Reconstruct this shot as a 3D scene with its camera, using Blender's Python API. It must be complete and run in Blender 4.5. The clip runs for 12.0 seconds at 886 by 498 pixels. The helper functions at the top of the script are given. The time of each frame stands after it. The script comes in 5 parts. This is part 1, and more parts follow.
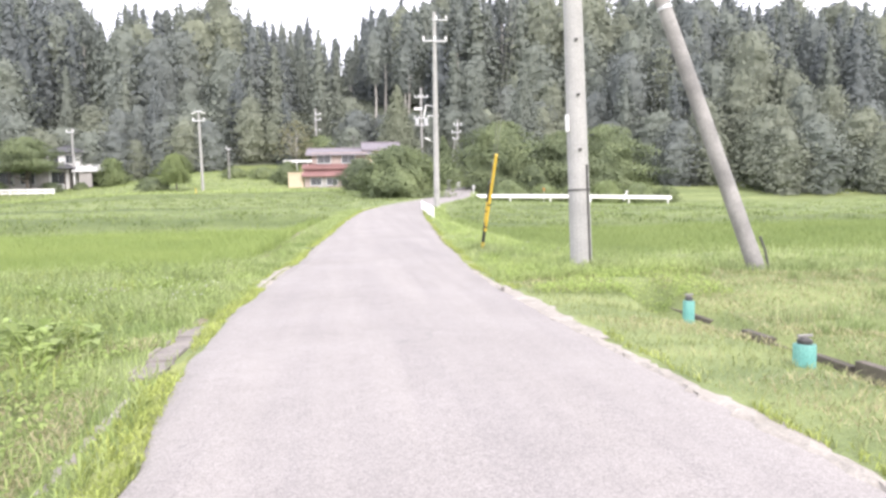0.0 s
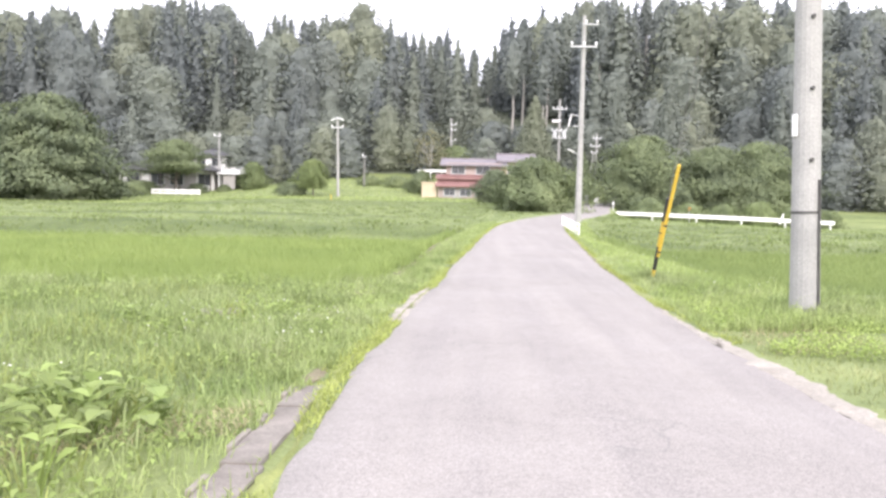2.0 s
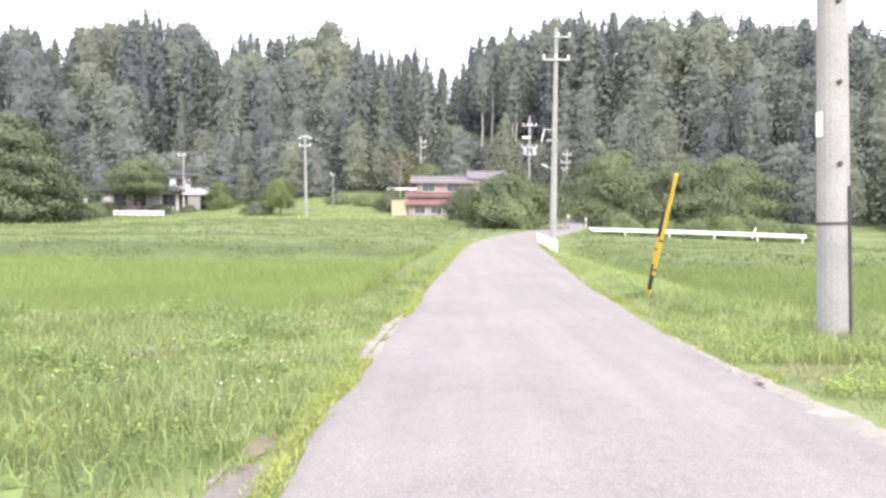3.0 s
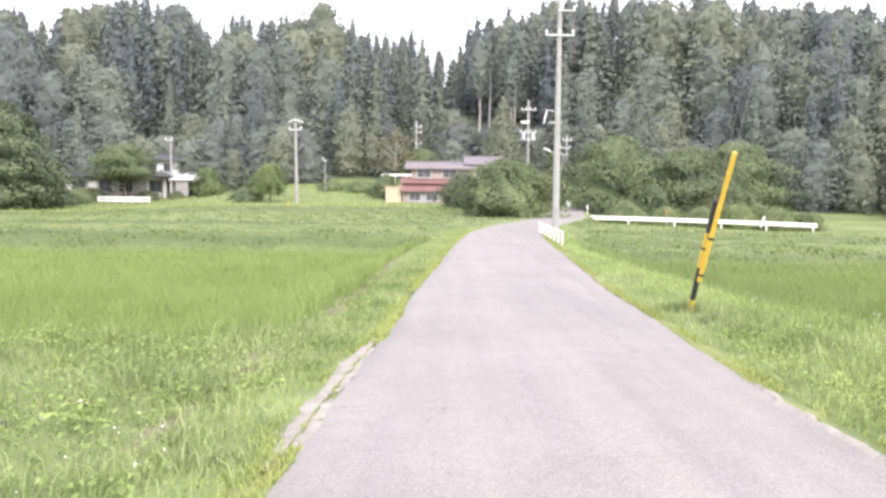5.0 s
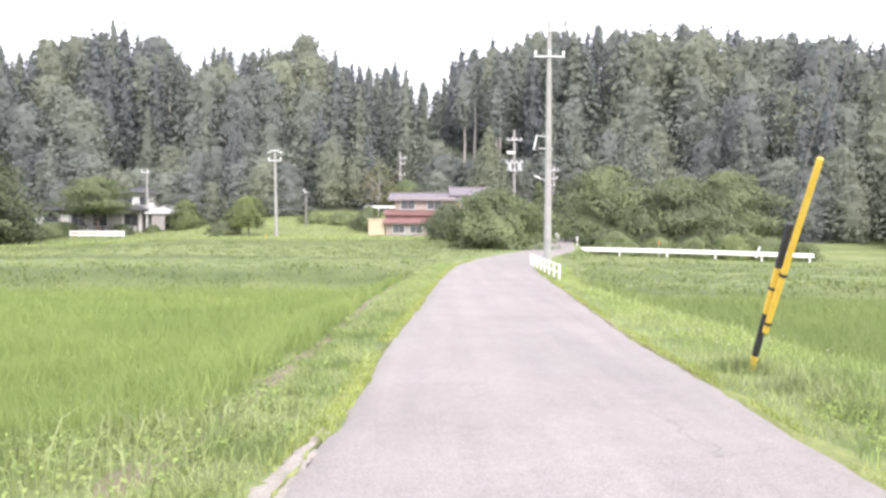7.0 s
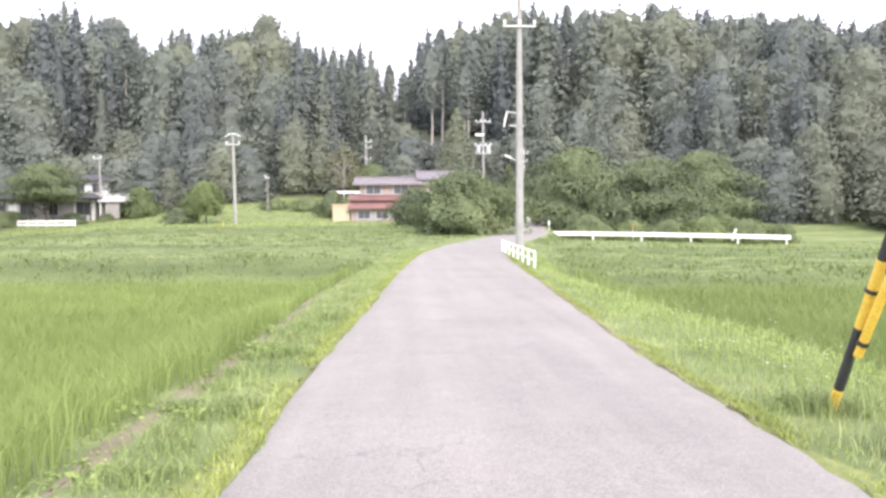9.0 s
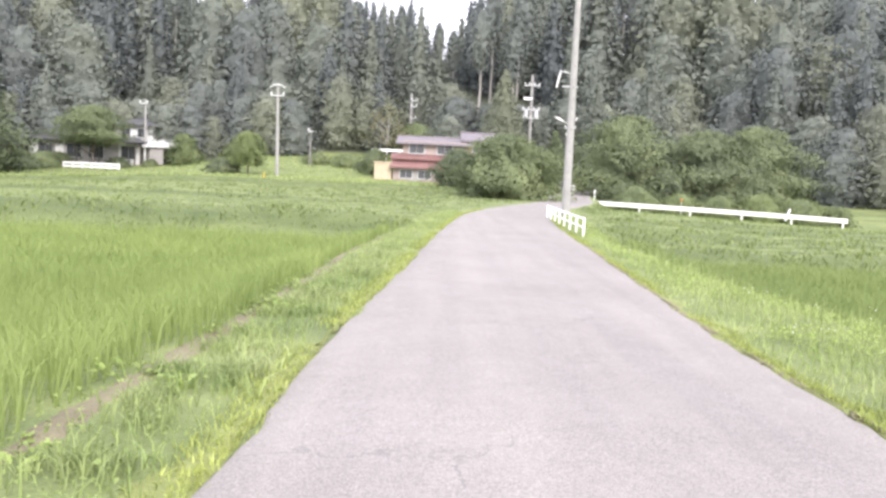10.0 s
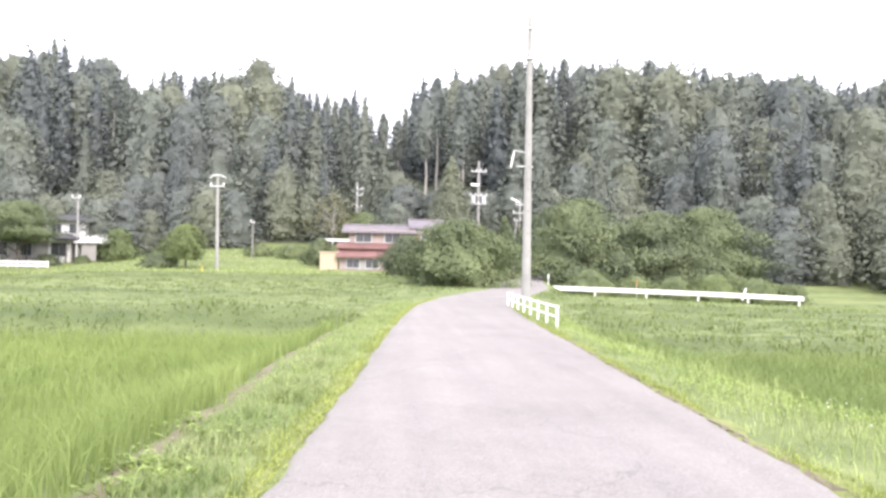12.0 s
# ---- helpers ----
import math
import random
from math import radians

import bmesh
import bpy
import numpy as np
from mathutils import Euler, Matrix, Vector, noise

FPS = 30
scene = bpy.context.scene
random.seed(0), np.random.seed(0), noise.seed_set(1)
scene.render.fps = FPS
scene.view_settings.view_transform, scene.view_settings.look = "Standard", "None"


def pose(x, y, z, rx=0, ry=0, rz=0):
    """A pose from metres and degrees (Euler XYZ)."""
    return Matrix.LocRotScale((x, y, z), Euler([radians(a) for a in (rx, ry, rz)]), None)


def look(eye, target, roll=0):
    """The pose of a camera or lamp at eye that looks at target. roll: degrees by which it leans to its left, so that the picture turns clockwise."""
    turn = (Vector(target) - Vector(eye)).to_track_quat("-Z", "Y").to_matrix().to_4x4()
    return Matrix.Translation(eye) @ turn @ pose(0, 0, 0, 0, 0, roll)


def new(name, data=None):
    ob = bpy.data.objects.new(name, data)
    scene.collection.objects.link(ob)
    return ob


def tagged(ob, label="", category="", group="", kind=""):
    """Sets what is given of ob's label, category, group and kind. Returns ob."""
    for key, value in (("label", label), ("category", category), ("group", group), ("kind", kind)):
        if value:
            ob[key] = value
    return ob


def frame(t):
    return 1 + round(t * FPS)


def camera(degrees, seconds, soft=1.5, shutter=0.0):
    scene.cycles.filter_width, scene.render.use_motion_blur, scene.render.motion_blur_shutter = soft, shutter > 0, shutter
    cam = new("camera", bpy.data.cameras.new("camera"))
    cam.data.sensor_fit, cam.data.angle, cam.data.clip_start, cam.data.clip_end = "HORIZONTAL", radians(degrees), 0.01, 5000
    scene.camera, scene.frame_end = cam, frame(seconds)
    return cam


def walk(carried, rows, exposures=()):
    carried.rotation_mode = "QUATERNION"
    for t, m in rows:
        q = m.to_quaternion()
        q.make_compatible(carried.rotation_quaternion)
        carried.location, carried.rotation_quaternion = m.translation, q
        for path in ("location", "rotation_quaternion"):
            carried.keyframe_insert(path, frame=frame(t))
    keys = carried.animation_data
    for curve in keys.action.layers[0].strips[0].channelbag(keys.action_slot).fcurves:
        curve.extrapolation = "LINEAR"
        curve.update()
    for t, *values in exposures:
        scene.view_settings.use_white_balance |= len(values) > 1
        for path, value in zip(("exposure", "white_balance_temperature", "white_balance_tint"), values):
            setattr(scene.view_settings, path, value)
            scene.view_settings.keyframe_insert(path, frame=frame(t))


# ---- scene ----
cam = camera(58.3, 12.0, soft=2.8)
EXPOSURE = 1.31
PATH = [
    (0, (0.216, 1.127, 1.248), (0.455, 3.108, 1.119), -1.1),
    (0.5, (0.118, 1.685, 1.267), (0.108, 3.685, 1.269), 0.5),
    (1, (0.072, 2.399, 1.251), (-0.066, 4.394, 1.224), -0.4),
    (1.5, (-0.011, 3.168, 1.237), (-0.004, 5.167, 1.166), -0.2),
    (2, (-0.151, 3.71, 1.263), (-0.23, 5.706, 1.166), 1.2),
    (2.5, (-0.292, 4.391, 1.231), (-0.305, 6.39, 1.185), 2.3),
    (2.7, (-0.291, 4.678, 1.227), (-0.297, 6.678, 1.178), 0.8),
    (4.3, (-0.236, 7.258, 1.293), (-0.24, 9.258, 1.242), 0.1),
    (4.5, (-0.196, 7.553, 1.276), (-0.197, 9.549, 1.155), 0.3),
    (5, (-0.17, 8.154, 1.328), (-0.167, 10.152, 1.245), 0.6),
    (5.5, (-0.217, 8.791, 1.298), (-0.162, 10.791, 1.298), -0.4),
    (6, (-0.176, 9.609, 1.331), (-0.137, 11.609, 1.342), -0.8),
    (6.5, (-0.122, 10.238, 1.304), (-0.067, 12.238, 1.311), 0.7),
    (6.7, (-0.123, 10.489, 1.322), (-0.085, 12.489, 1.32), 0.2),
    (8.3, (0.093, 12.718, 1.26), (0.149, 14.717, 1.274), 0.1),
    (8.5, (0.158, 13.003, 1.315), (0.222, 15.001, 1.274), -0.3),
    (9, (0.195, 13.685, 1.336), (0.309, 15.682, 1.299), -0.5),
    (9.5, (0.174, 14.218, 1.219), (0.143, 16.214, 1.094), 0.9),
    (10, (0.167, 14.869, 1.198), (0.185, 16.865, 1.069), 2.7),
    (10.5, (0.135, 15.741, 1.199), (0.174, 17.74, 1.13), 1.3),
    (11, (0.095, 16.529, 1.238), (0.201, 18.526, 1.212), 4.4),
    (11.5, (0.154, 17.129, 1.263), (0.307, 19.123, 1.28), 1.6),
    (12, (0.073, 17.536, 1.22), (0.214, 19.529, 1.317), 1.0),
]
walk(cam, [(t, look(eye, aim, roll)) for t, eye, aim, roll in PATH], exposures=[(0.0, EXPOSURE, 6420, 17.5), (5.0, EXPOSURE - 0.04, 6420, 17.5), (10.0, EXPOSURE - 0.06, 6420, 17.5), (12.0, EXPOSURE + 0.07, 6420, 17.5)])

# ---- sky and light: bright overcast ----
world = bpy.data.worlds.new("sky")
scene.world = world
world.use_nodes = True
wt = world.node_tree
wt.nodes.clear()
sky = wt.nodes.new("ShaderNodeTexSky")
sky.sky_type, sky.sun_disc = "NISHITA", False
sky.sun_elevation, sky.sun_rotation = radians(35), radians(160)
sky.air_density, sky.dust_density, sky.ozone_density = 1.0, 4.0, 1.0
veil = wt.nodes.new("ShaderNodeMix")
veil.data_type = "RGBA"
veil.inputs[0].default_value = 0.8
veil.inputs[7].default_value = (10.6, 10.8, 11.4, 1)
bg = wt.nodes.new("ShaderNodeBackground")
bg.inputs[1].default_value = 0.114
wo = wt.nodes.new("ShaderNodeOutputWorld")
wt.links.new(sky.outputs[0], veil.inputs[6])
wt.links.new(veil.outputs[2], bg.inputs[0])
wt.links.new(bg.outputs[0], wo.inputs[0])

sun = new("sun", bpy.data.lights.new("sun", "SUN"))
sun.data.energy, sun.data.angle, sun.data.color = 1.5, radians(30), (1.0, 0.96, 0.9)
sun.matrix_world = look((0, 0, 0), (-0.26, 0.78, -0.57))


# ---- materials ----
def nodes_of(name):
    m = bpy.data.materials.new(name)
    m.use_nodes = True
    return m, m.node_tree, m.node_tree.nodes["Principled BSDF"]


def noise_node(nt, scale, detail=4, rough=0.6):
    co = nt.nodes.new("ShaderNodeTexCoord")
    n = nt.nodes.new("ShaderNodeTexNoise")
    n.inputs["Scale"].default_value, n.inputs["Detail"].default_value, n.inputs["Roughness"].default_value = scale, detail, rough
    nt.links.new(co.outputs["Object"], n.inputs["Vector"])
    return n


def ramp(nt, src, stops):
    r = nt.nodes.new("ShaderNodeValToRGB")
    e = r.color_ramp.elements
    while len(e) < len(stops):
        e.new(0.5)
    for k, (p, c) in zip(e, stops):
        k.position, k.color = p, (*c, 1)
    nt.links.new(src, r.inputs[0])
    return r.outputs[0]


def mix(nt, fac, a, b, mode="MIX"):
    m = nt.nodes.new("ShaderNodeMix")
    m.data_type, m.blend_type = "RGBA", mode
    for sock, v in ((m.inputs[0], fac), (m.inputs[6], a), (m.inputs[7], b)):
        if isinstance(v, (int, float)):
            sock.default_value = v
        elif isinstance(v, tuple):
            sock.default_value = (*v, 1)
        else:
            nt.links.new(v, sock)
    return m.outputs[2]


def bump(nt, bsdf, src, strength, dist=0.01):
    b = nt.nodes.new("ShaderNodeBump")
    b.inputs["Strength"].default_value, b.inputs["Distance"].default_value = strength, dist
    nt.links.new(src, b.inputs["Height"])
    nt.links.new(b.outputs[0], bsdf.inputs["Normal"])


def surface(name, c1, c2, scale=3.0, fine=60.0, rough=0.8, metal=0.0, relief=0.2, dist=0.01):
    """Two-scale worn surface: c1 to c2 in large blotches, a fine grain over it."""
    m, nt, b = nodes_of(name)
    big, small = noise_node(nt, scale, 5), noise_node(nt, fine, 3)
    col = ramp(nt, big.outputs[0], [(0.3, c1), (0.7, c2)])
    grain = ramp(nt, small.outputs[0], [(0.3, (0.78, 0.78, 0.78)), (0.7, (1.12, 1.12, 1.12))])
    nt.links.new(mix(nt, 1.0, col, grain, "MULTIPLY"), b.inputs["Base Color"])
    b.inputs["Roughness"].default_value, b.inputs["Metallic"].default_value = rough, metal
    bump(nt, b, small.outputs[0], relief, dist)
    return m


def foliage(name, c1, c2, patch=0.3, thin=0.35, c3=None, island=0.35):
    """Leaves: colour varies by leaf and in patches; light passes through."""
    m, nt, b = nodes_of(name)
    geo = nt.nodes.new("ShaderNodeNewGeometry")
    oi = nt.nodes.new("ShaderNodeObjectInfo")
    big = noise_node(nt, patch, 3)
    stops = [(0.32, c1), (0.68, c2)] if c3 is None else [(0.3, c1), (0.52, c2), (0.72, c3)]
    col = ramp(nt, big.outputs[0], stops)
    vary = ramp(nt, geo.outputs["Random Per Island"], [(0.0, (1 - island,) * 3), (1.0, (1 + island,) * 3)])
    col = mix(nt, 1.0, col, vary, "MULTIPLY")
    tint = ramp(nt, oi.outputs["Random"], [(0.0, (0.85, 0.85, 0.9)), (1.0, (1.12, 1.12, 1.0))])
    col = mix(nt, 1.0, col, tint, "MULTIPLY")
    nt.links.new(col, b.inputs["Base Color"])
    b.inputs["Roughness"].default_value = 0.65
    b.inputs["Specular IOR Level"].default_value = 0.25
    tr = nt.nodes.new("ShaderNodeBsdfTranslucent")
    nt.links.new(col, tr.inputs["Color"])
    ms = nt.nodes.new("ShaderNodeMixShader")
    ms.inputs[0].default_value = thin
    nt.links.new(b.outputs[0], ms.inputs[1])
    nt.links.new(tr.outputs[0], ms.inputs[2])
    nt.links.new(ms.outputs[0], nt.nodes["Material Output"].inputs["Surface"])
    return m


def asphalt():
    m, nt, b = nodes_of("old asphalt")
    big, mid, grit = noise_node(nt, 0.5, 5), noise_node(nt, 6.0, 5), noise_node(nt, 130.0, 2)
    vor = nt.nodes.new("ShaderNodeTexVoronoi")
    vor.inputs["Scale"].default_value = 95.0
    nt.links.new(mid.inputs["Vector"].links[0].from_socket, vor.inputs["Vector"])
    col = ramp(nt, big.outputs[0], [(0.3, (0.272, 0.252, 0.237)), (0.7, (0.322, 0.300, 0.283))])
    col = mix(nt, 1.0, col, ramp(nt, mid.outputs[0], [(0.3, (0.95, 0.95, 0.95)), (0.7, (1.04, 1.04, 1.04))]), "MULTIPLY")
    col = mix(nt, 1.0, col, ramp(nt, grit.outputs[0], [(0.35, (0.76, 0.76, 0.76)), (0.65, (1.16, 1.16, 1.16))]), "MULTIPLY")
    col = mix(nt, 1.0, col, ramp(nt, vor.outputs["Distance"], [(0.0, (1.12, 1.12, 1.12)), (0.6, (0.82, 0.82, 0.82))]), "MULTIPLY")
    stone, wear = noise_node(nt, 42.0, 3, 0.7), noise_node(nt, 1.0, 4)
    col = mix(nt, 1.0, col, ramp(nt, stone.outputs[0], [(0.36, (0.89, 0.89, 0.89)), (0.64, (1.10, 1.10, 1.10))]), "MULTIPLY")
    lane = nt.nodes.new("ShaderNodeMapping")
    lane.inputs["Scale"].default_value = (2.2, 0.12, 1.0)
    nt.links.new(wear.inputs["Vector"].links[0].from_socket, lane.inputs["Vector"])
    nt.links.new(lane.outputs[0], wear.inputs["Vector"])
    col = mix(nt, 1.0, col, ramp(nt, wear.outputs[0], [(0.35, (0.92, 0.92, 0.93)), (0.65, (1.05, 1.05, 1.04))]), "MULTIPLY")
    # fine cracks that run across in wandering lines
    crack = nt.nodes.new("ShaderNodeTexVoronoi")
    crack.feature = "DISTANCE_TO_EDGE"
    crack.inputs["Scale"].default_value = 0.42
    wob = nt.nodes.new("ShaderNodeVectorMath")
    wob.operation = "MULTIPLY_ADD"
    wn = noise_node(nt, 1.6, 5)
    wob.inputs[1].default_value = (1.1, 1.1, 0.0)
    nt.links.new(wn.outputs["Color"], wob.inputs[0])
    nt.links.new(wn.inputs["Vector"].links[0].from_socket, wob.inputs[2])
    nt.links.new(wob.outputs[0], crack.inputs["Vector"])
    gate = noise_node(nt, 0.35, 2)
    line = ramp(nt, crack.outputs["Distance"], [(0.0, (1, 1, 1)), (0.006, (0, 0, 0))])
    line = mix(nt, 1.0, line, ramp(nt, gate.outputs[0], [(0.5, (0, 0, 0)), (0.6, (0.7, 0.7, 0.7))]), "MULTIPLY")
    col = mix(nt, line, col, (0.15, 0.145, 0.14))
    nt.links.new(col, b.inputs["Base Color"])
    b.inputs["Roughness"].default_value = 0.9
    b.inputs["Specular IOR Level"].default_value = 0.3
    bump(nt, b, vor.outputs["Distance"], 0.5, 0.004)
    return m


M_ASPHALT = asphalt()
def streaked(name, c1, c2):
    """Grassy soil with long streaks along the terraces."""
    m = surface(name, c1, c2, 0.9, 25.0, 0.95, 0, 0.6, 0.05)
    nt = m.node_tree
    b = nt.nodes["Principled BSDF"]
    src = b.inputs["Base Color"].links[0].from_socket
    mp, co = nt.nodes.new("ShaderNodeMapping"), nt.nodes.new("ShaderNodeTexCoord")
    mp.inputs["Scale"].default_value = (0.06, 0.9, 1.0)
    n = nt.nodes.new("ShaderNodeTexNoise")
    n.inputs["Scale"].default_value, n.inputs["Detail"].default_value = 1.0, 4
    nt.links.new(co.outputs["Object"], mp.inputs["Vector"])
    nt.links.new(mp.outputs[0], n.inputs["Vector"])
    nt.links.new(mix(nt, 1.0, src, ramp(nt, n.outputs[0], [(0.35, (0.72, 0.76, 0.72)), (0.65, (1.18, 1.14, 1.15))]), "MULTIPLY"), b.inputs["Base Color"])
    return m


M_GROUND = streaked("grassy ground", (0.150, 0.190, 0.070), (0.215, 0.258, 0.096))
M_BANKSOIL = streaked("rough bank ground", (0.102, 0.136, 0.048), (0.142, 0.180, 0.064))
M_HILL = surface("forest floor", (0.09, 0.105, 0.07), (0.12, 0.135, 0.09), 0.2, 3.0, 0.95, 0, 0.5, 0.1)
M_DARKMUD = surface("dark wet mud", (0.035, 0.03, 0.022), (0.06, 0.05, 0.04), 2.0, 30.0, 0.5, 0, 0.5, 0.02)
M_DIRT = surface("dry pale soil", (0.23, 0.21, 0.18), (0.35, 0.325, 0.285), 3.0, 40.0, 0.95, 0, 0.6, 0.02)
M_LIP = surface("damp brown soil", (0.15, 0.13, 0.08), (0.23, 0.205, 0.13), 1.5, 40.0, 0.95, 0, 0.6, 0.02)
M_CONCRETE = surface("weathered concrete", (0.27, 0.27, 0.26), (0.38, 0.375, 0.36), 1.3, 45.0, 0.85, 0, 0.3, 0.004)
M_SLAB = surface("old concrete slab", (0.13, 0.115, 0.10), (0.26, 0.235, 0.21), 3.5, 50.0, 0.9, 0, 0.6, 0.008)
M_EDGING = surface("sandy worn concrete", (0.19, 0.17, 0.145), (0.33, 0.30, 0.262), 3.5, 50.0, 0.9, 0, 0.6, 0.008)
M_BRACE = surface("stained concrete", (0.16, 0.155, 0.15), (0.30, 0.29, 0.275), 1.6, 45.0, 0.9, 0, 0.3, 0.004)
M_YELLOW = surface("yellow plastic", (0.68, 0.45, 0.05), (0.76, 0.53, 0.08), 4.0, 60.0, 0.5, 0, 0.05, 0.002)
M_BLACK = surface("black plastic", (0.025, 0.025, 0.028), (0.04, 0.04, 0.045), 5.0, 60.0, 0.5, 0, 0.05, 0.002)
M_WHITE = surface("white paint", (0.78, 0.78, 0.77), (0.84, 0.84, 0.83), 2.0, 40.0, 0.5, 0, 0.05, 0.002)
M_STEEL = surface("galvanised steel", (0.46, 0.47, 0.48), (0.58, 0.59, 0.60), 5.0, 60.0, 0.5, 0.2, 0.05, 0.002)
M_CERAMIC = surface("white porcelain", (0.8, 0.8, 0.8), (0.86, 0.86, 0.85), 5.0, 50.0, 0.25, 0, 0.02, 0.001)
M_DARK = surface("dark steel", (0.05, 0.05, 0.05), (0.10, 0.095, 0.09), 5.0, 60.0, 0.6, 0.3, 0.1, 0.002)
M_KERB = surface("dark stained concrete", (0.07, 0.06, 0.05), (0.15, 0.13, 0.105), 3.0, 40.0, 0.9, 0, 0.6, 0.008)
M_TEAL = surface("faded teal plastic", (0.10, 0.30, 0.27), (0.17, 0.39, 0.35), 6.0, 70.0, 0.5, 0, 0.05, 0.002)
M_LEAF_EDGE = foliage("road edge moss grass", (0.27, 0.32, 0.105), (0.345, 0.392, 0.13), 1.5, 0.35)
M_GRASS = foliage("verge grass", (0.195, 0.262, 0.102), (0.28, 0.342, 0.145), 0.8, 0.37, (0.36, 0.405, 0.212))
M_MOSS = surface("lime moss", (0.155, 0.185, 0.06), (0.27, 0.30, 0.10), 5.0, 60.0, 0.95, 0, 0.8, 0.02)
M_STRAW = foliage("straw", (0.33, 0.31, 0.17), (0.44, 0.40, 0.24), 1.0, 0.3)
M_BANK = foliage("rough bank grass", (0.108, 0.148, 0.054), (0.158, 0.204, 0.072), 0.8, 0.3, (0.215, 0.262, 0.10))
M_DRY = foliage("mown grass", (0.235, 0.285, 0.115), (0.29, 0.33, 0.135), 0.9, 0.35, (0.385, 0.375, 0.215))
M_RICE = foliage("young rice", (0.208, 0.272, 0.096), (0.243, 0.310, 0.110), 0.25, 0.4, (0.280, 0.342, 0.128), 0.10)
M_WEED = foliage("broad weed leaves", (0.25, 0.33, 0.11), (0.335, 0.415, 0.15), 1.2, 0.4)
# distance haze is painted into these five leaf colours: lifted towards blue-grey
M_HAZED_FOREST = foliage("mixed leaves with painted haze", (0.161, 0.183, 0.164), (0.187, 0.210, 0.179), 0.06, 0.3, (0.214, 0.238, 0.187), 0.06)
M_HAZED_OLIVE = foliage("olive leaves with painted haze", (0.179, 0.198, 0.155), (0.207, 0.228, 0.170), 0.06, 0.3, (0.234, 0.255, 0.181), 0.06)
M_HAZED_DEEP = foliage("deep green leaves with painted haze", (0.140, 0.159, 0.157), (0.164, 0.184, 0.172), 0.06, 0.3, (0.187, 0.209, 0.181), 0.06)
M_HAZED_CEDAR = foliage("cedar needles with painted haze", (0.126, 0.144, 0.153), (0.150, 0.169, 0.170), 0.05, 0.3, (0.174, 0.193, 0.183), 0.06)
M_HAZED_FIR = foliage("fir needles with painted haze", (0.148, 0.168, 0.164), (0.174, 0.195, 0.179), 0.05, 0.3, (0.201, 0.220, 0.190), 0.06)
M_BROAD = foliage("broadleaf leaves", (0.122, 0.152, 0.092), (0.168, 0.205, 0.112), 0.3, 0.3, (0.226, 0.266, 0.138), 0.2)
M_BRIGHT = foliage("bright shrub leaves", (0.150, 0.190, 0.092), (0.208, 0.252, 0.116), 0.5, 0.3, None, 0.22)
M_BARE = foliage("thin yellowing leaves", (0.19, 0.19, 0.11), (0.26, 0.25, 0.15), 0.5, 0.3)
M_BARK = surface("bark", (0.09, 0.08, 0.07), (0.16, 0.14, 0.12), 2.0, 20.0, 0.95, 0, 0.6, 0.03)
M_PALEBARK = surface("pale pine bark", (0.27, 0.26, 0.24), (0.40, 0.38, 0.35), 1.0, 15.0, 0.95, 0, 0.5, 0.03)
M_PINKWALL = surface("pinkish mortar wall", (0.31, 0.252, 0.232), (0.39, 0.322, 0.296), 0.8, 18.0, 0.9, 0, 0.3, 0.005)
M_CREAM = surface("cream siding", (0.45, 0.38, 0.27), (0.53, 0.45, 0.33), 0.8, 15.0, 0.85, 0, 0.2, 0.005)
M_WHITEWALL = surface("white plaster wall", (0.62, 0.62, 0.61), (0.70, 0.70, 0.69), 0.6, 14.0, 0.85, 0, 0.2, 0.004)
M_GREYWALL = surface("grey board wall", (0.30, 0.29, 0.28), (0.40, 0.38, 0.36), 0.8, 14.0, 0.9, 0, 0.3, 0.006)
M_REDROOF = surface("faded red metal roof", (0.19, 0.10, 0.09), (0.25, 0.135, 0.125), 1.0, 20.0, 0.55, 0, 0.2, 0.005)
M_GREYROOF = surface("grey-violet roof tile", (0.15, 0.135, 0.15), (0.21, 0.185, 0.20), 1.0, 20.0, 0.6, 0, 0.3, 0.01)
M_PALEROOF = surface("pale painted metal roof", (0.50, 0.50, 0.49), (0.60, 0.60, 0.58), 1.0, 20.0, 0.5, 0, 0.1, 0.004)
M_DARKROOF = surface("dark roof tile", (0.06, 0.06, 0.065), (0.10, 0.10, 0.105), 1.0, 20.0, 0.5, 0, 0.3, 0.01)
M_GLASS = surface("dark window glass", (0.05, 0.055, 0.06), (0.08, 0.085, 0.09), 1.0, 8.0, 0.08, 0, 0.01, 0.001)
M_ORANGE = surface("orange paint", (0.75, 0.22, 0.03), (0.82, 0.28, 0.05), 4.0, 50.0, 0.5, 0, 0.05, 0.002)
M_FLOWER = surface("white petals", (0.75, 0.75, 0.70), (0.85, 0.85, 0.8), 9.0, 60.0, 0.8, 0, 0.05, 0.002)


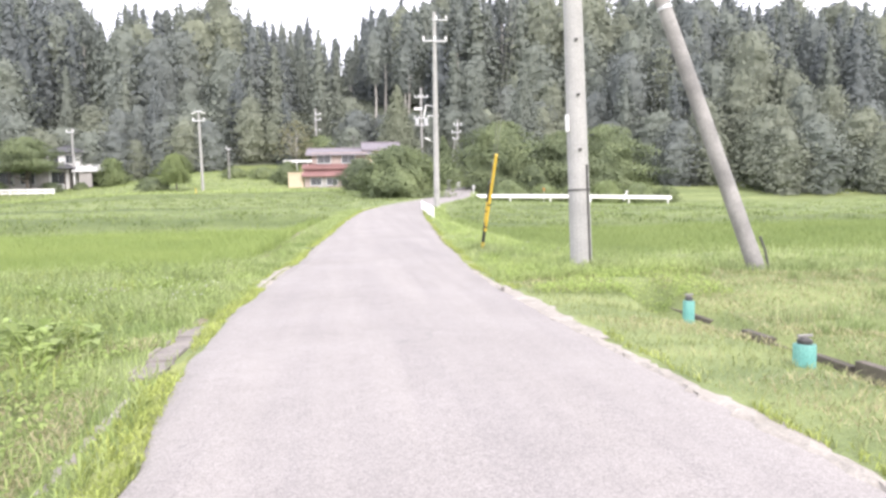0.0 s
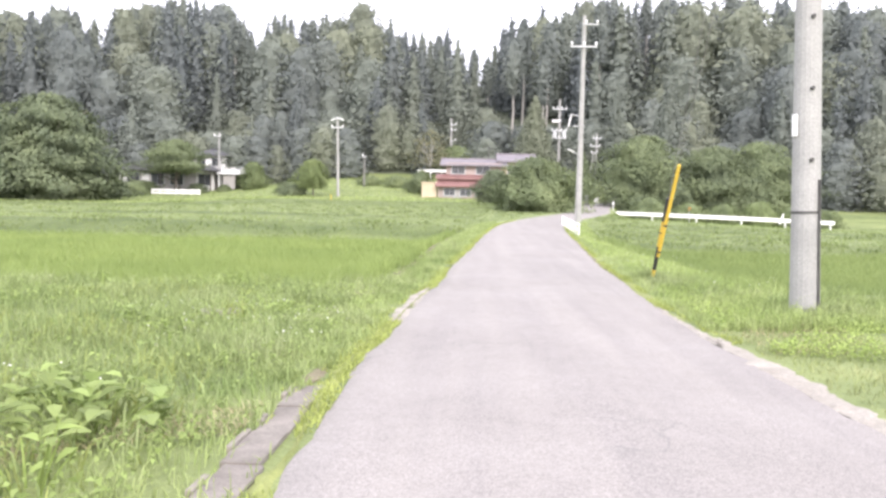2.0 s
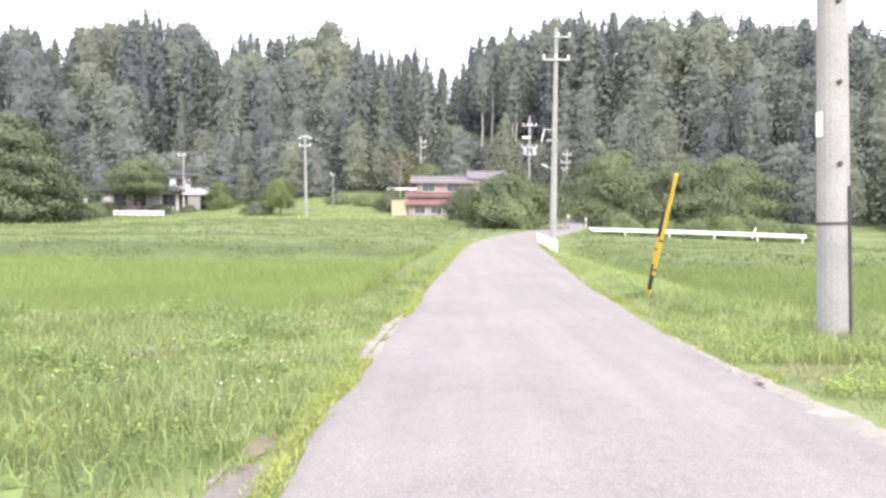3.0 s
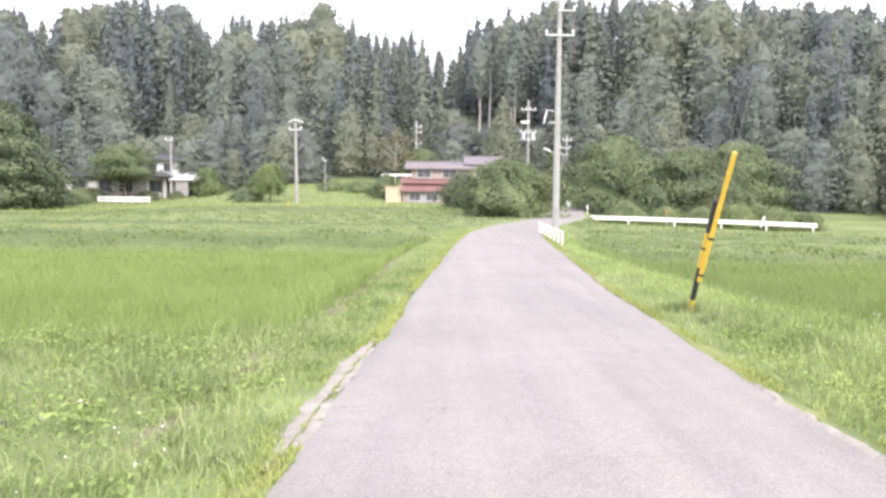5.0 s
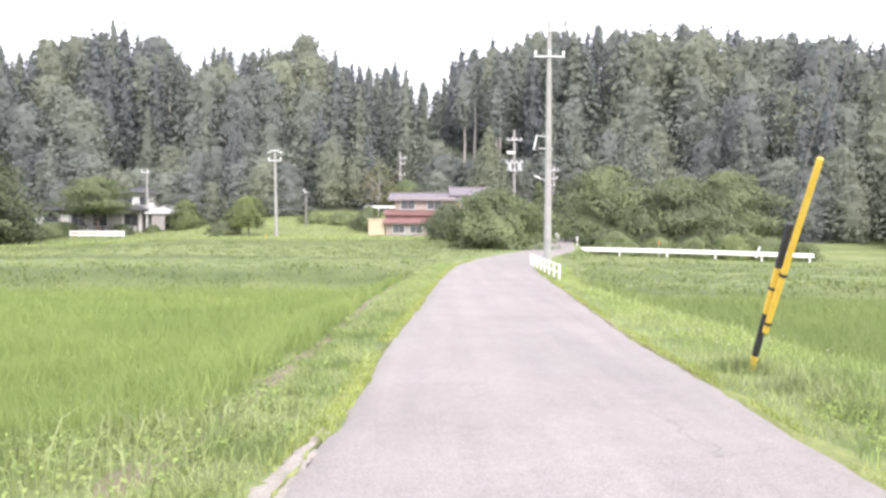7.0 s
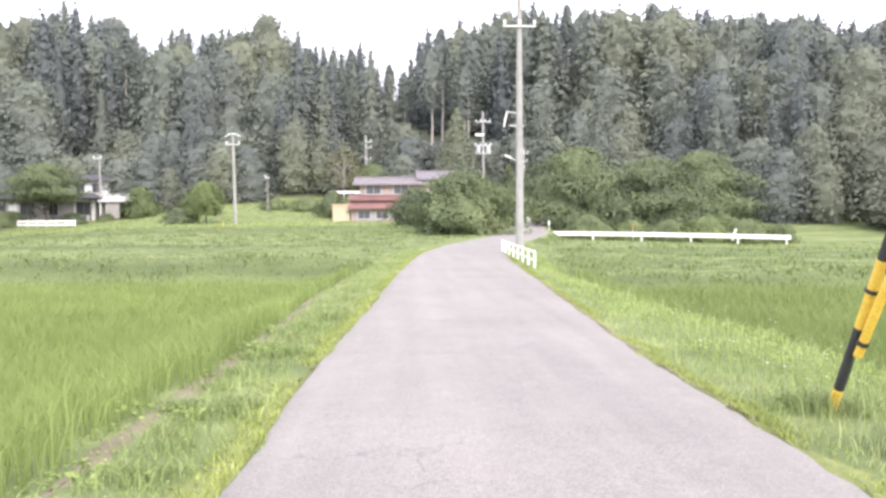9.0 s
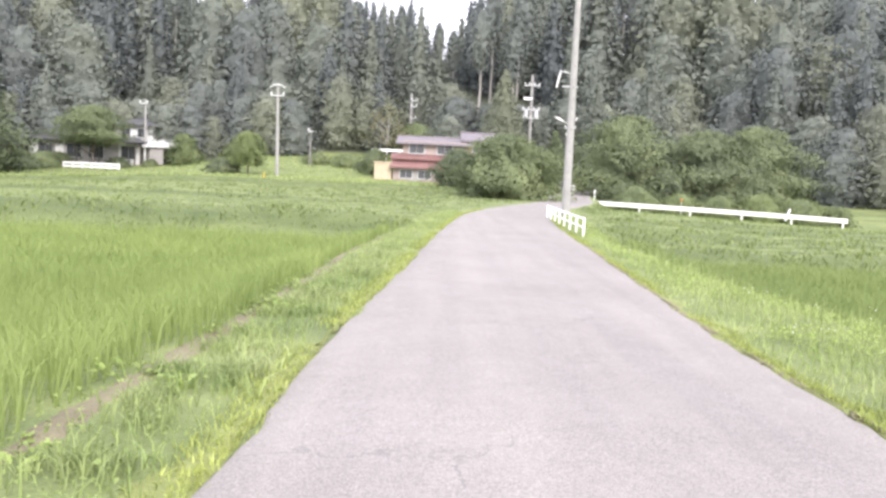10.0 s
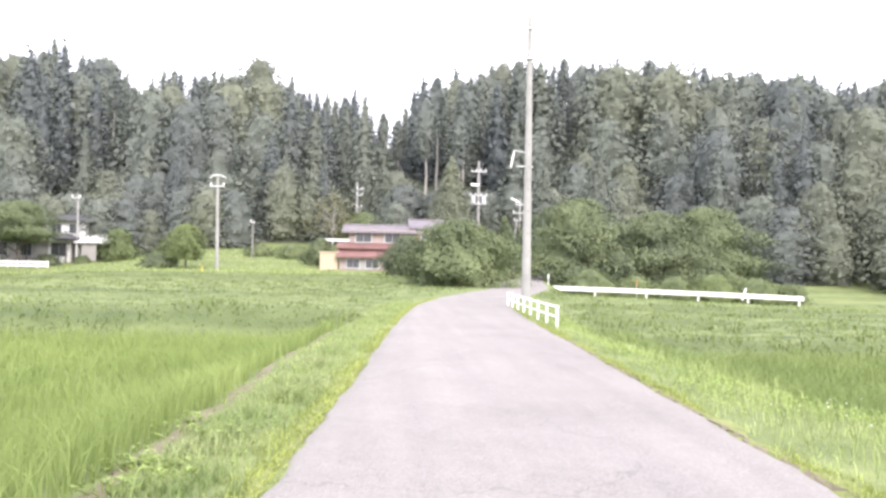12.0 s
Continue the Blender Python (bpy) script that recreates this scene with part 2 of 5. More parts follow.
# ---- mesh helpers ----
class Geo:
    """Gathers vertices and faces of one mesh."""

    def __init__(self):
        self.v, self.f = [], []

    def add(self, verts, faces):
        n = len(self.v)
        self.v += [tuple(p) for p in verts]
        self.f += [tuple(i + n for i in f) for f in faces]
        return self

    def tube(self, pts, radii, n=10, cap=True):
        pts = [Vector(p) for p in pts]
        verts, faces = [], []
        for i, p in enumerate(pts):
            d = (pts[min(i + 1, len(pts) - 1)] - pts[max(i - 1, 0)]).normalized()
            a = d.cross(Vector((0, 1, 0)) if abs(d.y) < 0.9 else Vector((1, 0, 0))).normalized()
            b = d.cross(a)
            verts += [p + float(radii[i]) * (math.cos(k * math.tau / n) * a + math.sin(k * math.tau / n) * b) for k in range(n)]
        for i in range(len(pts) - 1):
            faces += [(i * n + k, i * n + (k + 1) % n, (i + 1) * n + (k + 1) % n, (i + 1) * n + k) for k in range(n)]
        if cap:
            faces += [tuple(range(n))[::-1], tuple(range(len(verts) - n, len(verts)))]
        return self.add(verts, faces)

    def box(self, c, size, rz=0.0, bevel=0.0, m=None):
        bm = bmesh.new()
        bmesh.ops.create_cube(bm, size=1.0)
        bmesh.ops.scale(bm, vec=size, verts=bm.verts)
        if bevel:
            bmesh.ops.bevel(bm, geom=bm.edges[:], offset=bevel, segments=2, profile=0.7, affect="EDGES")
        mm = Matrix.Translation(c) @ Matrix.Rotation(rz, 4, "Z") if m is None else m
        bm.verts.index_update()
        self.add([mm @ v.co for v in bm.verts], [[v.index for v in f.verts] for f in bm.faces])
        bm.free()
        return self

    def mesh(self, name, smooth=False):
        me = bpy.data.meshes.new(name)
        me.from_pydata(self.v, [], self.f)
        me.update()
        if smooth:
            me.shade_smooth()
        return me


def np_mesh(name, verts, faces):
    """A mesh from number arrays: verts (n, 3), faces (m, k)."""
    me = bpy.data.meshes.new(name)
    m, k = faces.shape
    me.vertices.add(len(verts))
    me.vertices.foreach_set("co", np.ascontiguousarray(verts, dtype=np.float32).ravel())
    me.loops.add(m * k)
    me.loops.foreach_set("vertex_index", np.ascontiguousarray(faces, dtype=np.int32).ravel())
    me.polygons.add(m)
    me.polygons.foreach_set("loop_start", np.arange(0, m * k, k, dtype=np.int32))
    me.update(calc_edges=True)
    return me


def part(name, geo, material, parent=None, label="", smooth=False):
    me = geo.mesh(name, smooth) if isinstance(geo, Geo) else geo
    if not me.materials:
        me.materials.append(material)
    ob = new(name, me)
    if parent is not None:
        ob.parent = parent
    if label:
        ob["label"] = label
    return ob


def empty(name, place, label, category, group=""):
    ob = new(name)
    ob.empty_display_size = 0.2
    ob.matrix_world = place if isinstance(place, Matrix) else Matrix.Translation(place)
    return tagged(ob, label, category, group)


def ease(a, b, v):
    t = np.clip((np.asarray(v, dtype=float) - a) / (b - a), 0, 1)
    return t * t * (3 - 2 * t)


# ---- the lie of the land ----
ROAD = [(-20, 0.9, 0.0), (0, 0.85, 0.0), (5, 0.8, 0.0), (10, 0.62, 0.0), (15, 0.72, 0.0), (17.5, 0.95, 0.0), (20, 1.0, 0.02), (22, 1.06, 0.05), (26, 1.36, 0.12), (32, 1.72, 0.28), (39, 2.2, 0.42),
        (46, 2.85, 0.58), (52, 4.0, 0.74), (58, 5.6, 0.92), (65, 7.8, 1.12), (73, 9.8, 1.35), (82, 11.2, 1.7), (92, 13.2, 2.1), (104, 17.5, 2.7), (118, 26.0, 3.4)]
R_Y, R_X, R_Z = (np.array([r[i] for r in ROAD]) for i in range(3))


def road_x(y):
    return (np.interp(y - 1.3, R_Y, R_X) + np.interp(y, R_Y, R_X) + np.interp(y + 1.3, R_Y, R_X)) / 3


def half(y):
    return 1.62 + 0.07 * ease(14, 20, y)


def bulge(y):
    """Extra asphalt on the left side where the lane widens by the gutter."""
    return 0.13 * ease(5.0, 6.8, y) - 0.08 * ease(10.4, 11.3, y) - 0.05 * ease(12, 20, y)


def right_margin(y):
    """Width of the grass between the asphalt and the paddy on the right."""
    return np.interp(y, [18, 22, 28, 33], [3.2, 2.6, 1.8, 1.15])


def narrow(y):
    """How much the left verge narrows towards the near end of the paddy."""
    return 0.4 * (1 - ease(21, 31, y))


def road_z(y):
    return np.interp(y, R_Y, R_Z)


def wave(x, y, s):
    return np.sin(x * s + 1.3 * np.sin(y * s * 0.7)) * np.cos(y * s * 1.1 + 0.8 * np.sin(x * s * 0.6))


L_Y = [0, 38, 40.5, 57.5, 59.0, 76, 79, 84, 93, 108, 118]
L_Z = [0.0, 0.0, 0.6, 0.62, 0.88, 1.5, 2.05, 2.15, 2.6, 4.9, 6.2]
RT_Y = [0, 34.3, 36.2, 45, 47.5, 60, 76, 84, 93, 108, 118]
RT_Z = [0.0, 0.0, 0.25, 0.28, 0.70, 0.76, 0.82, 0.85, 1.6, 3.2, 4.6]


def hill(x, y):
    """Height of the wooded hill above the valley's floor."""
    foot = 112 - 24 * ease(26, 60, x) - 10 * ease(-35, -70, x)
    d = np.maximum(0, y - foot)
    top = 25 + 2.5 * np.sin(x * 0.03 + 0.5) - 9 * np.exp(-((x - 3) / 13.0) ** 2) + 2 * np.sin(x * 0.071)
    top = top * (1 - 0.42 * ease(22, 58, x) - 0.15 * ease(-35, -70, x))
    return top * (1 - np.exp(-d * d / (2 * 27.0 ** 2))) + 0.12 * d * np.exp(-d / 40)


def land(x, y):
    """Height of the ground at x, y (arrays)."""
    x, y = np.asarray(x, dtype=float), np.asarray(y, dtype=float)
    low = 1 - 0.36 * ease(-18, -36, x) * (1 - ease(116, 130, y))
    bend = ease(45, 60, y)
    s0, s1 = 2 + (road_x(y) - 4) * bend, 16 + (road_x(y) + 2.2 - 16) * bend
    side = np.clip((x - s0) / (s1 - s0), 0, 1)
    z = np.interp(y, L_Y, L_Z) * low * (1 - side) + np.interp(y, RT_Y, RT_Z) * (1 - 0.7 * ease(11, 31, x) * (1 - ease(84, 96, y))) * side
    off = np.abs(x - road_x(y)) - half(y)
    rz = road_z(y)
    # beside the road the verge lies level with it, then falls to the paddies
    wide = 1.0
    z = z - 0.38 * ease(wide - narrow(y), wide + 0.6 - narrow(y), off) * ease(15.5, 17.5, y) * (1 - ease(37.5, 40.5, y)) * (x < 0)
    z = z - 0.38 * ease(right_margin(y) - 0.9, right_margin(y) - 0.1, off) * ease(16.5, 18.6, y) * (1 - ease(33.8, 36.2, y)) * (x > 0)
    z = z - (0.08 + 0.14 * (x > 1)) * ease(0.5, 1.3, off) * (1 - ease(9.5, 12.5, y))
    near = 1 - np.where(x > road_x(y), ease(0.2, 3.0 - 1.6 * bend, off), ease(0.5, 3.0 + 4 * bend, off))
    z = rz * near + z * (1 - near)
    z = z + 0.05 * wave(x, y, 1.1) * ease(0.3, 2.0, off) + 0.03 * wave(x + 3, y, 3.1) * ease(0.3, 1.5, off)
    # the drain beside the pole
    drain = np.exp(-(((x - 4.15) / 0.27) ** 4)) * (1 - ease(11.2, 12.0, y))
    z = z - 0.34 * drain
    z = z - 0.03 * (off < 0.0)
    return z + hill(x, y)


xs = np.concatenate([np.arange(-1500, -200, 130), np.arange(-200, -60, 10), np.arange(-60, -12, 1.5), np.arange(-12, 14, 0.2), np.arange(14, 70, 1.5), np.arange(70, 200, 10), np.arange(200, 1501, 130)])
ys = np.concatenate([np.arange(-1500, -100, 140), np.arange(-100, 0, 10), np.arange(0, 56, 0.25), np.arange(56, 120, 1.0), np.arange(120, 280, 6), np.arange(280, 2001, 120)])
gx, gy = np.meshgrid(xs, ys)
gz = land(gx, gy)
nx, ny = len(xs), len(ys)
idx = np.arange(nx * ny).reshape(ny, nx)
quads = np.stack([idx[:-1, :-1], idx[:-1, 1:], idx[1:, 1:], idx[1:, :-1]], -1).reshape(-1, 4)
me = np_mesh("ground", np.stack([gx, gy, gz], -1).reshape(-1, 3), quads)
me.shade_smooth()
me.materials.append(M_GROUND)
me.materials.append(M_HILL)
me.materials.append(M_BANKSOIL)
cen_x, cen_y = gx[:-1, :-1].ravel(), gy[:-1, :-1].ravel()
rise = ((gz[1:, :-1] - gz[:-1, :-1]) / np.diff(ys)[:, None]).ravel()
zone = np.where((rise > 0.07) & (cen_y > 33) & (cen_y < 82), 2, 0)
me.polygons.foreach_set("material_index", np.where(hill(cen_x, cen_y) > 0.4, 1, zone).astype(np.int32))
ground = tagged(new("ground", me), "grassy valley floor rising in terraces to a wooded hill", "ground", kind="structure")

# the road: a bowed strip with crumbling edges
rows_y = np.concatenate([np.arange(-20, 60, 0.25), np.arange(60, 118, 1.0)])
across = np.array([-1.0, -0.97, -0.85, -0.5, 0, 0.5, 0.85, 0.97, 1.0])
rv = []
rng = np.random.default_rng(3)
for y in rows_y:
    cx, cz = float(road_x(y)), float(road_z(y))
    slope = float((road_x(y + 1) - road_x(y - 1)) / 2)
    jl, jr = 0.02 * math.sin(y * 2.3) * math.sin(y * 0.9) + rng.normal(0, 0.014), 0.02 * math.sin(y * 1.9 + 1) * math.sin(y * 0.7) + rng.normal(0, 0.014)
    for a in across:
        w = a * float(half(y)) - max(0.0, -a) * float(bulge(y)) + (jl if a < -0.9 else jr if a > 0.9 else 0)
        edge = -0.025 if abs(a) == 1.0 else 0.012 + 0.022 * (1 - a * a)
        rv.append((cx + w, y - slope * w, cz + edge))
k = len(across)
ri = np.arange(len(rows_y) * k).reshape(-1, k)
rq = np.stack([ri[:-1, :-1], ri[:-1, 1:], ri[1:, 1:], ri[1:, :-1]], -1).reshape(-1, 4)
me = np_mesh("road", np.array(rv), rq)
me.shade_smooth()
me.materials.append(M_ASPHALT)
tagged(new("road", me), "narrow worn pale grey asphalt lane between paddies", "road", kind="structure")


# ---- grasses ----
def blades(name, x, y, h, w, material, lean=0.35, label="", category="grass", base=0.0, sink=0.02, seed=1):
    """Curved blades rooted on the land at x, y, with heights h and widths w."""
    r = np.random.default_rng(seed)
    n = len(x)
    z = land(x, y) + base - sink
    turn, tip = r.uniform(0, math.tau, n), r.uniform(0, math.tau, n)
    amount = np.abs(r.normal(lean, lean * 0.5, n)) * h
    sx, sy = np.cos(turn) * w / 2, np.sin(turn) * w / 2
    dx, dy = np.cos(tip) * amount, np.sin(tip) * amount
    p = np.empty((n, 5, 3))
    for i, (side, f, g, up) in enumerate(((-1, 1.0, 0, 0), (1, 1.0, 0, 0), (1, 0.8, 0.3, 0.6), (-1, 0.8, 0.3, 0.6), (0, 0, 1.0, 1.0))):
        p[:, i, 0] = x + side * f * sx + g * dx
        p[:, i, 1] = y + side * f * sy + g * dy
        p[:, i, 2] = z + up * h * (1 - 0.25 * (g == 1.0) * lean)
    o = np.arange(n)[:, None] * 5
    tris = np.concatenate([o + np.array([[0, 1, 2]]), o + np.array([[0, 2, 3]]), o + np.array([[3, 2, 4]])], 0)
    me = np_mesh(name, p.reshape(-1, 3), tris)
    me.materials.append(material)
    return tagged(new(name, me), label, category, kind="stuff")


def scatter(n, x0, x1, y0, y1, seed, keep=None, fall=0.0):
    r = np.random.default_rng(seed)
    x, y = r.uniform(x0, x1, n), y0 + (y1 - y0) * r.uniform(0, 1, n) ** (1 + fall)
    ok = np.abs(x - road_x(y)) - bulge(y) * (x < road_x(y)) > half(y) - 0.02 + 0.10 * r.uniform(-1, 1, n) ** 3
    ok &= ~bare(x, y)
    if keep is not None:
        ok &= keep(x, y)
    return x[ok], y[ok]


def bare(x, y):
    """Where nothing grows: the gutter covers and the worn soil beside the asphalt."""
    rag = wave(x * 3, y, 2.9)
    gutter_ = (np.abs(x + 1.25) < 0.075 + 0.045 * rag) & (y > 7.0) & (y < 9.25)
    worn = (np.abs(x - road_x(y) + 1.70) < (0.14 + 0.06 * rag) * ease(12.4, 13.2, y) * (1 - ease(15.6, 16.6, y))) | ((np.abs(x + 1.31) < 0.10) & (np.abs(y - 9.5) < 0.2))
    kerb_ = (np.abs(x - road_x(y) - 1.72) < 0.15 + 0.04 * rag) & (y > 8.0) & (y < 11.6)
    sandy = (x > road_x(y)) & (x - road_x(y) - 1.62 < 0.11 + 0.05 * rag) & ((y < 8.2) | ((y > 11.4) & (y < 14.2)))
    return gutter_ | worn | kerb_ | sandy


def off_road(x, y):
    return np.abs(x - road_x(y)) - half(y) - bulge(y) * (x < road_x(y))


def left_side(x, y):
    return x < road_x(y)


rr_ = np.random.default_rng(5)

x, y = scatter(26000, -3.6, 0.0, 3.2, 8.6, 17, lambda x, y: left_side(x, y) & (off_road(x, y) > 0.35) & (wave(x, y, 1.7) > -0.2))
blades("dry_clippings", x, y, rr_.uniform(0.03, 0.07, len(x)), rr_.uniform(0.005, 0.009, len(x)), M_STRAW, 1.5, "flattened pale cut grass beside the lane", base=0.05, seed=28)
x, y = scatter(24000, 2.2, 9.0, 3.0, 13.0, 18, lambda x, y: ~left_side(x, y) & (off_road(x, y) > 0.3) & (wave(x, y, 1.1) > -0.1) & (np.abs(x - 4.15) > 0.30))
blades("dry_clippings", x, y, rr_.uniform(0.03, 0.07, len(x)), rr_.uniform(0.005, 0.009, len(x)), M_STRAW, 1.5, "flattened pale cut grass around the pole", base=0.05, seed=29)

def tufts(name, centres, per, spread, high, material, label, seed):
    r = np.random.default_rng(seed)
    c = np.repeat(np.array(centres, dtype=float), per, axis=0)
    scale = np.repeat(r.uniform(0.6, 1.25, len(centres)), per)
    q = r.normal(0, 1, (len(c), 2)) * spread * scale[:, None]
    x, y = c[:, 0] + q[:, 0], c[:, 1] + q[:, 1]
    ok = (off_road(x, y) > 0.08) & ~bare(x, y)
    h = (high * scale * r.uniform(0.5, 1.1, len(x)))[ok]
    return blades(name, x[ok], y[ok], h, r.uniform(0.007, 0.014, len(h)), material, 0.55, label, "grass", seed=seed)


rt = np.random.default_rng(91)
spots_l = [(rt.uniform(-9, -1.7), rt.uniform(5.5, 17.0)) for _ in range(170)]
tufts("grass_tufts", spots_l, 70, 0.14, 0.33, M_GRASS, "tall loose grass tufts in the fallow plot", 92)
spots_l = [(rt.uniform(-8, -1.9), rt.uniform(5.5, 16.5)) for _ in range(70)]
tufts("grass_tufts", spots_l, 60, 0.16, 0.24, M_LEAF_EDGE, "yellow-green grass tufts in the fallow plot", 93)
spots_r = [(4.14 + rt.normal(0, 0.24), 13.86 + rt.normal(0, 0.16)) for _ in range(22)] + [(6.75 + rt.normal(0, 0.3), 12.9 + rt.normal(0, 0.25)) for _ in range(9)] + [(3.3 + rt.normal(0, 0.15), 19.3 + rt.normal(0, 0.15)) for _ in range(7)]
spots_r += [(rt.uniform(4.75, 5.8), rt.uniform(5.0, 9.6)) for _ in range(16)] + [(rt.uniform(5.5, 10.5), rt.uniform(9.5, 13)) for _ in range(16)] + [(rt.uniform(3.0, 6.0), rt.uniform(14.5, 19)) for _ in range(50)]
tufts("grass_tufts", spots_r, 70, 0.12, 0.24, M_GRASS, "long grass tufts round the pole and along the drain", 94)
spots_v = [(float(road_x(y)) - float(half(y)) - rt.uniform(0.3, 0.8), y) for y in rt.uniform(9, 30, 90)]
tufts("grass_tufts", spots_v, 60, 0.09, 0.17, M_GRASS, "small grass tufts on the verge", 95)

# ragged yellow-green fringe along both edges of the asphalt
for sd, lo, hi in ((-1, -0.05, 0.24), (1, -0.04, 0.17)):
    n = 30000
    y = 2 + 50 * rr_.uniform(0, 1, n) ** 1.3
    q = rr_.beta(1.5, 2.2, n)
    wig = 0.06 * np.sin(y * 1.7 + sd) + 0.05 * np.sin(y * 4.9) + rr_.normal(0, 0.03, n)
    x = road_x(y) + sd * (half(y) + (bulge(y) if sd < 0 else 0) + lo + (hi - lo) * q + np.maximum(0, wig) * q * 1.6)
    gap = np.sin(y * 0.9 + 2 * sd) + 0.6 * np.sin(y * 2.3) > (-1.0 if sd < 0 else -0.6) + 0.8 * (rr_.uniform(0, 1, n) - 0.5)
    gap &= ~bare(x, y)
    blades("edge_grass", x[gap], y[gap], rr_.uniform(0.03, 0.09, n)[gap], 0.012 * np.ones(gap.sum()), M_LEAF_EDGE, 0.5, "low yellow-green moss and grass fringing the asphalt", "grass", seed=9 + sd)

for sd in (-1, 1):
    my = np.arange(2.5 if sd < 0 else 13.0, 48, 0.12)
    rm = np.random.default_rng(70 + sd)
    mv = []
    for y in my:
        w_ = (0.15 if sd < 0 else 0.17) * max(0.1, 0.6 + 0.5 * math.sin(y * 0.83 + sd) + 0.4 * math.sin(y * 2.9) + 0.25 * math.sin(y * 7.1))
        if sd < 0 and 12.4 < y < 16.5:
            w_ *= 0.04
        for q in (-0.2, 0.3, 0.75, 1.0):
            xx = float(road_x(y)) + sd * (float(half(y)) + (float(bulge(y)) if sd < 0 else -0.05) + 0.02 + w_ * q + rm.normal(0, 0.012))
            mv.append((xx, y, (float(road_z(y)) if q < 0.5 else float(land(xx, y))) + (0.022 if q == 0.3 else 0.012 if q == 0.75 else -0.01) + rm.normal(0, 0.003)))
    mg = Geo().add(mv, [(4 * i + k, 4 * i + 4 + k, 4 * i + 5 + k, 4 * i + 1 + k) for i in range(len(my) - 1) for k in range(3)])
    tagged(part("edge_moss", mg, M_MOSS), "lime green moss creeping over the asphalt's edge", "moss", kind="stuff")

# grass of the verges
x, y = scatter(60000, -3.0, 1.0, 2.5, 50, 11, lambda x, y: left_side(x, y) & (off_road(x, y) > 0.10) & (off_road(x, y) < 1.16 - narrow(y) + 0.12 * (np.sin(y * 5.1) > 0.5)), 0.5)
blades("verge_grass", x, y, (rr_.gamma(5, 0.016, len(x)) + 0.03) * (1.15 - 0.5 * ease(0.6, 1.3, off_road(x, y))), rr_.uniform(0.006, 0.012, len(x)), M_GRASS, 0.55, "lush green grass on the verge by the paddy ditch", seed=21)
x, y = scatter(80000, 2.0, 9.5, 12.5, 50, 12, lambda x, y: ~left_side(x, y) & (off_road(x, y) > 0.12) & ((off_road(x, y) < right_margin(y)) | (y < 18.4)) & (off_road(x, y) < 3.4), 0.6)
blades("verge_grass", x, y, (rr_.gamma(5, 0.024, len(x)) + 0.04) * (0.6 + 0.5 * ease(0.1, 1.2, off_road(x, y))), rr_.uniform(0.006, 0.013, len(x)), M_GRASS, 0.55, "lush green grass beside the lane and the paddy", seed=22)
x, y = scatter(62000, 2.0, 12.0, 2.5, 15, 13, lambda x, y: ~left_side(x, y) & (off_road(x, y) > 0.12) & (np.abs(x - 4.15) > 0.30))
blades("mown_grass", x, y, rr_.gamma(4, 0.012, len(x)) + 0.022, rr_.uniform(0.006, 0.011, len(x)), M_DRY, 0.7, "short mown grass with dry clippings near the pole", seed=23)
x, y = scatter(66000, -14.0, 0.0, 2.5, 17.5, 14, lambda x, y: left_side(x, y) & (off_road(x, y) > 0.6), 0.0)
hh = (rr_.gamma(4, 0.028, len(x)) + 0.05) * (0.5 + 0.7 * ease(-0.5, 1.0, wave(x, y, 0.9) + 0.4))
blades("weeds", x, y, hh, rr_.uniform(0.007, 0.016, len(x)), M_GRASS, 0.5, "rank green weeds on the fallow plot", "weeds", seed=24)
def bank(x, y):
    """1 on the steep faces of the terraces, 0 on their flats."""
    return np.clip((land(x, y + 0.6) - land(x, y - 0.6)) / 1.2 * 14 - 0.5, 0, 1)


x, y = scatter(90000, -60.0, 60.0, 36, 84, 15, lambda x, y: off_road(x, y) > 0.3, 0.5)
steep = bank(x, y) > 0.5
fx, fy = x[~steep], y[~steep]
blades("terrace_grass", fx, fy, rr_.gamma(4, 0.012, len(fx)) + 0.03, rr_.uniform(0.02, 0.05, len(fx)), M_RICE, 0.6, "short even green growth on the terrace flats", seed=25)
# the banks carry rank grass in uneven clumps
x, y = scatter(300000, -60.0, 50.0, 33.8, 80, 15, lambda x, y: (off_road(x, y) > 0.4) & (bank(x, y) > 0.35), 0.3)
x, y = x[:52000], y[:52000]
lush = 0.55 + 0.6 * ease(-0.4, 0.7, wave(x, y * 2.2, 0.9) + 0.5 * wave(x + 7, y, 2.3))
blades("bank_grass", x, y, (rr_.gamma(5, 0.022, len(x)) + 0.05) * lush, rr_.uniform(0.018, 0.05, len(x)), M_BANK, 0.75, "rough rank grass on the terrace banks", seed=27)
x, y = scatter(30000, -60.0, 30.0, 80, 112, 16, lambda x, y: off_road(x, y) > 0.3)
blades("field_grass", x, y, rr_.gamma(4, 0.035, len(x)) + 0.05, rr_.uniform(0.04, 0.08, len(x)), M_GRASS, 0.6, "rough meadow grass at the foot of the hill", seed=26)


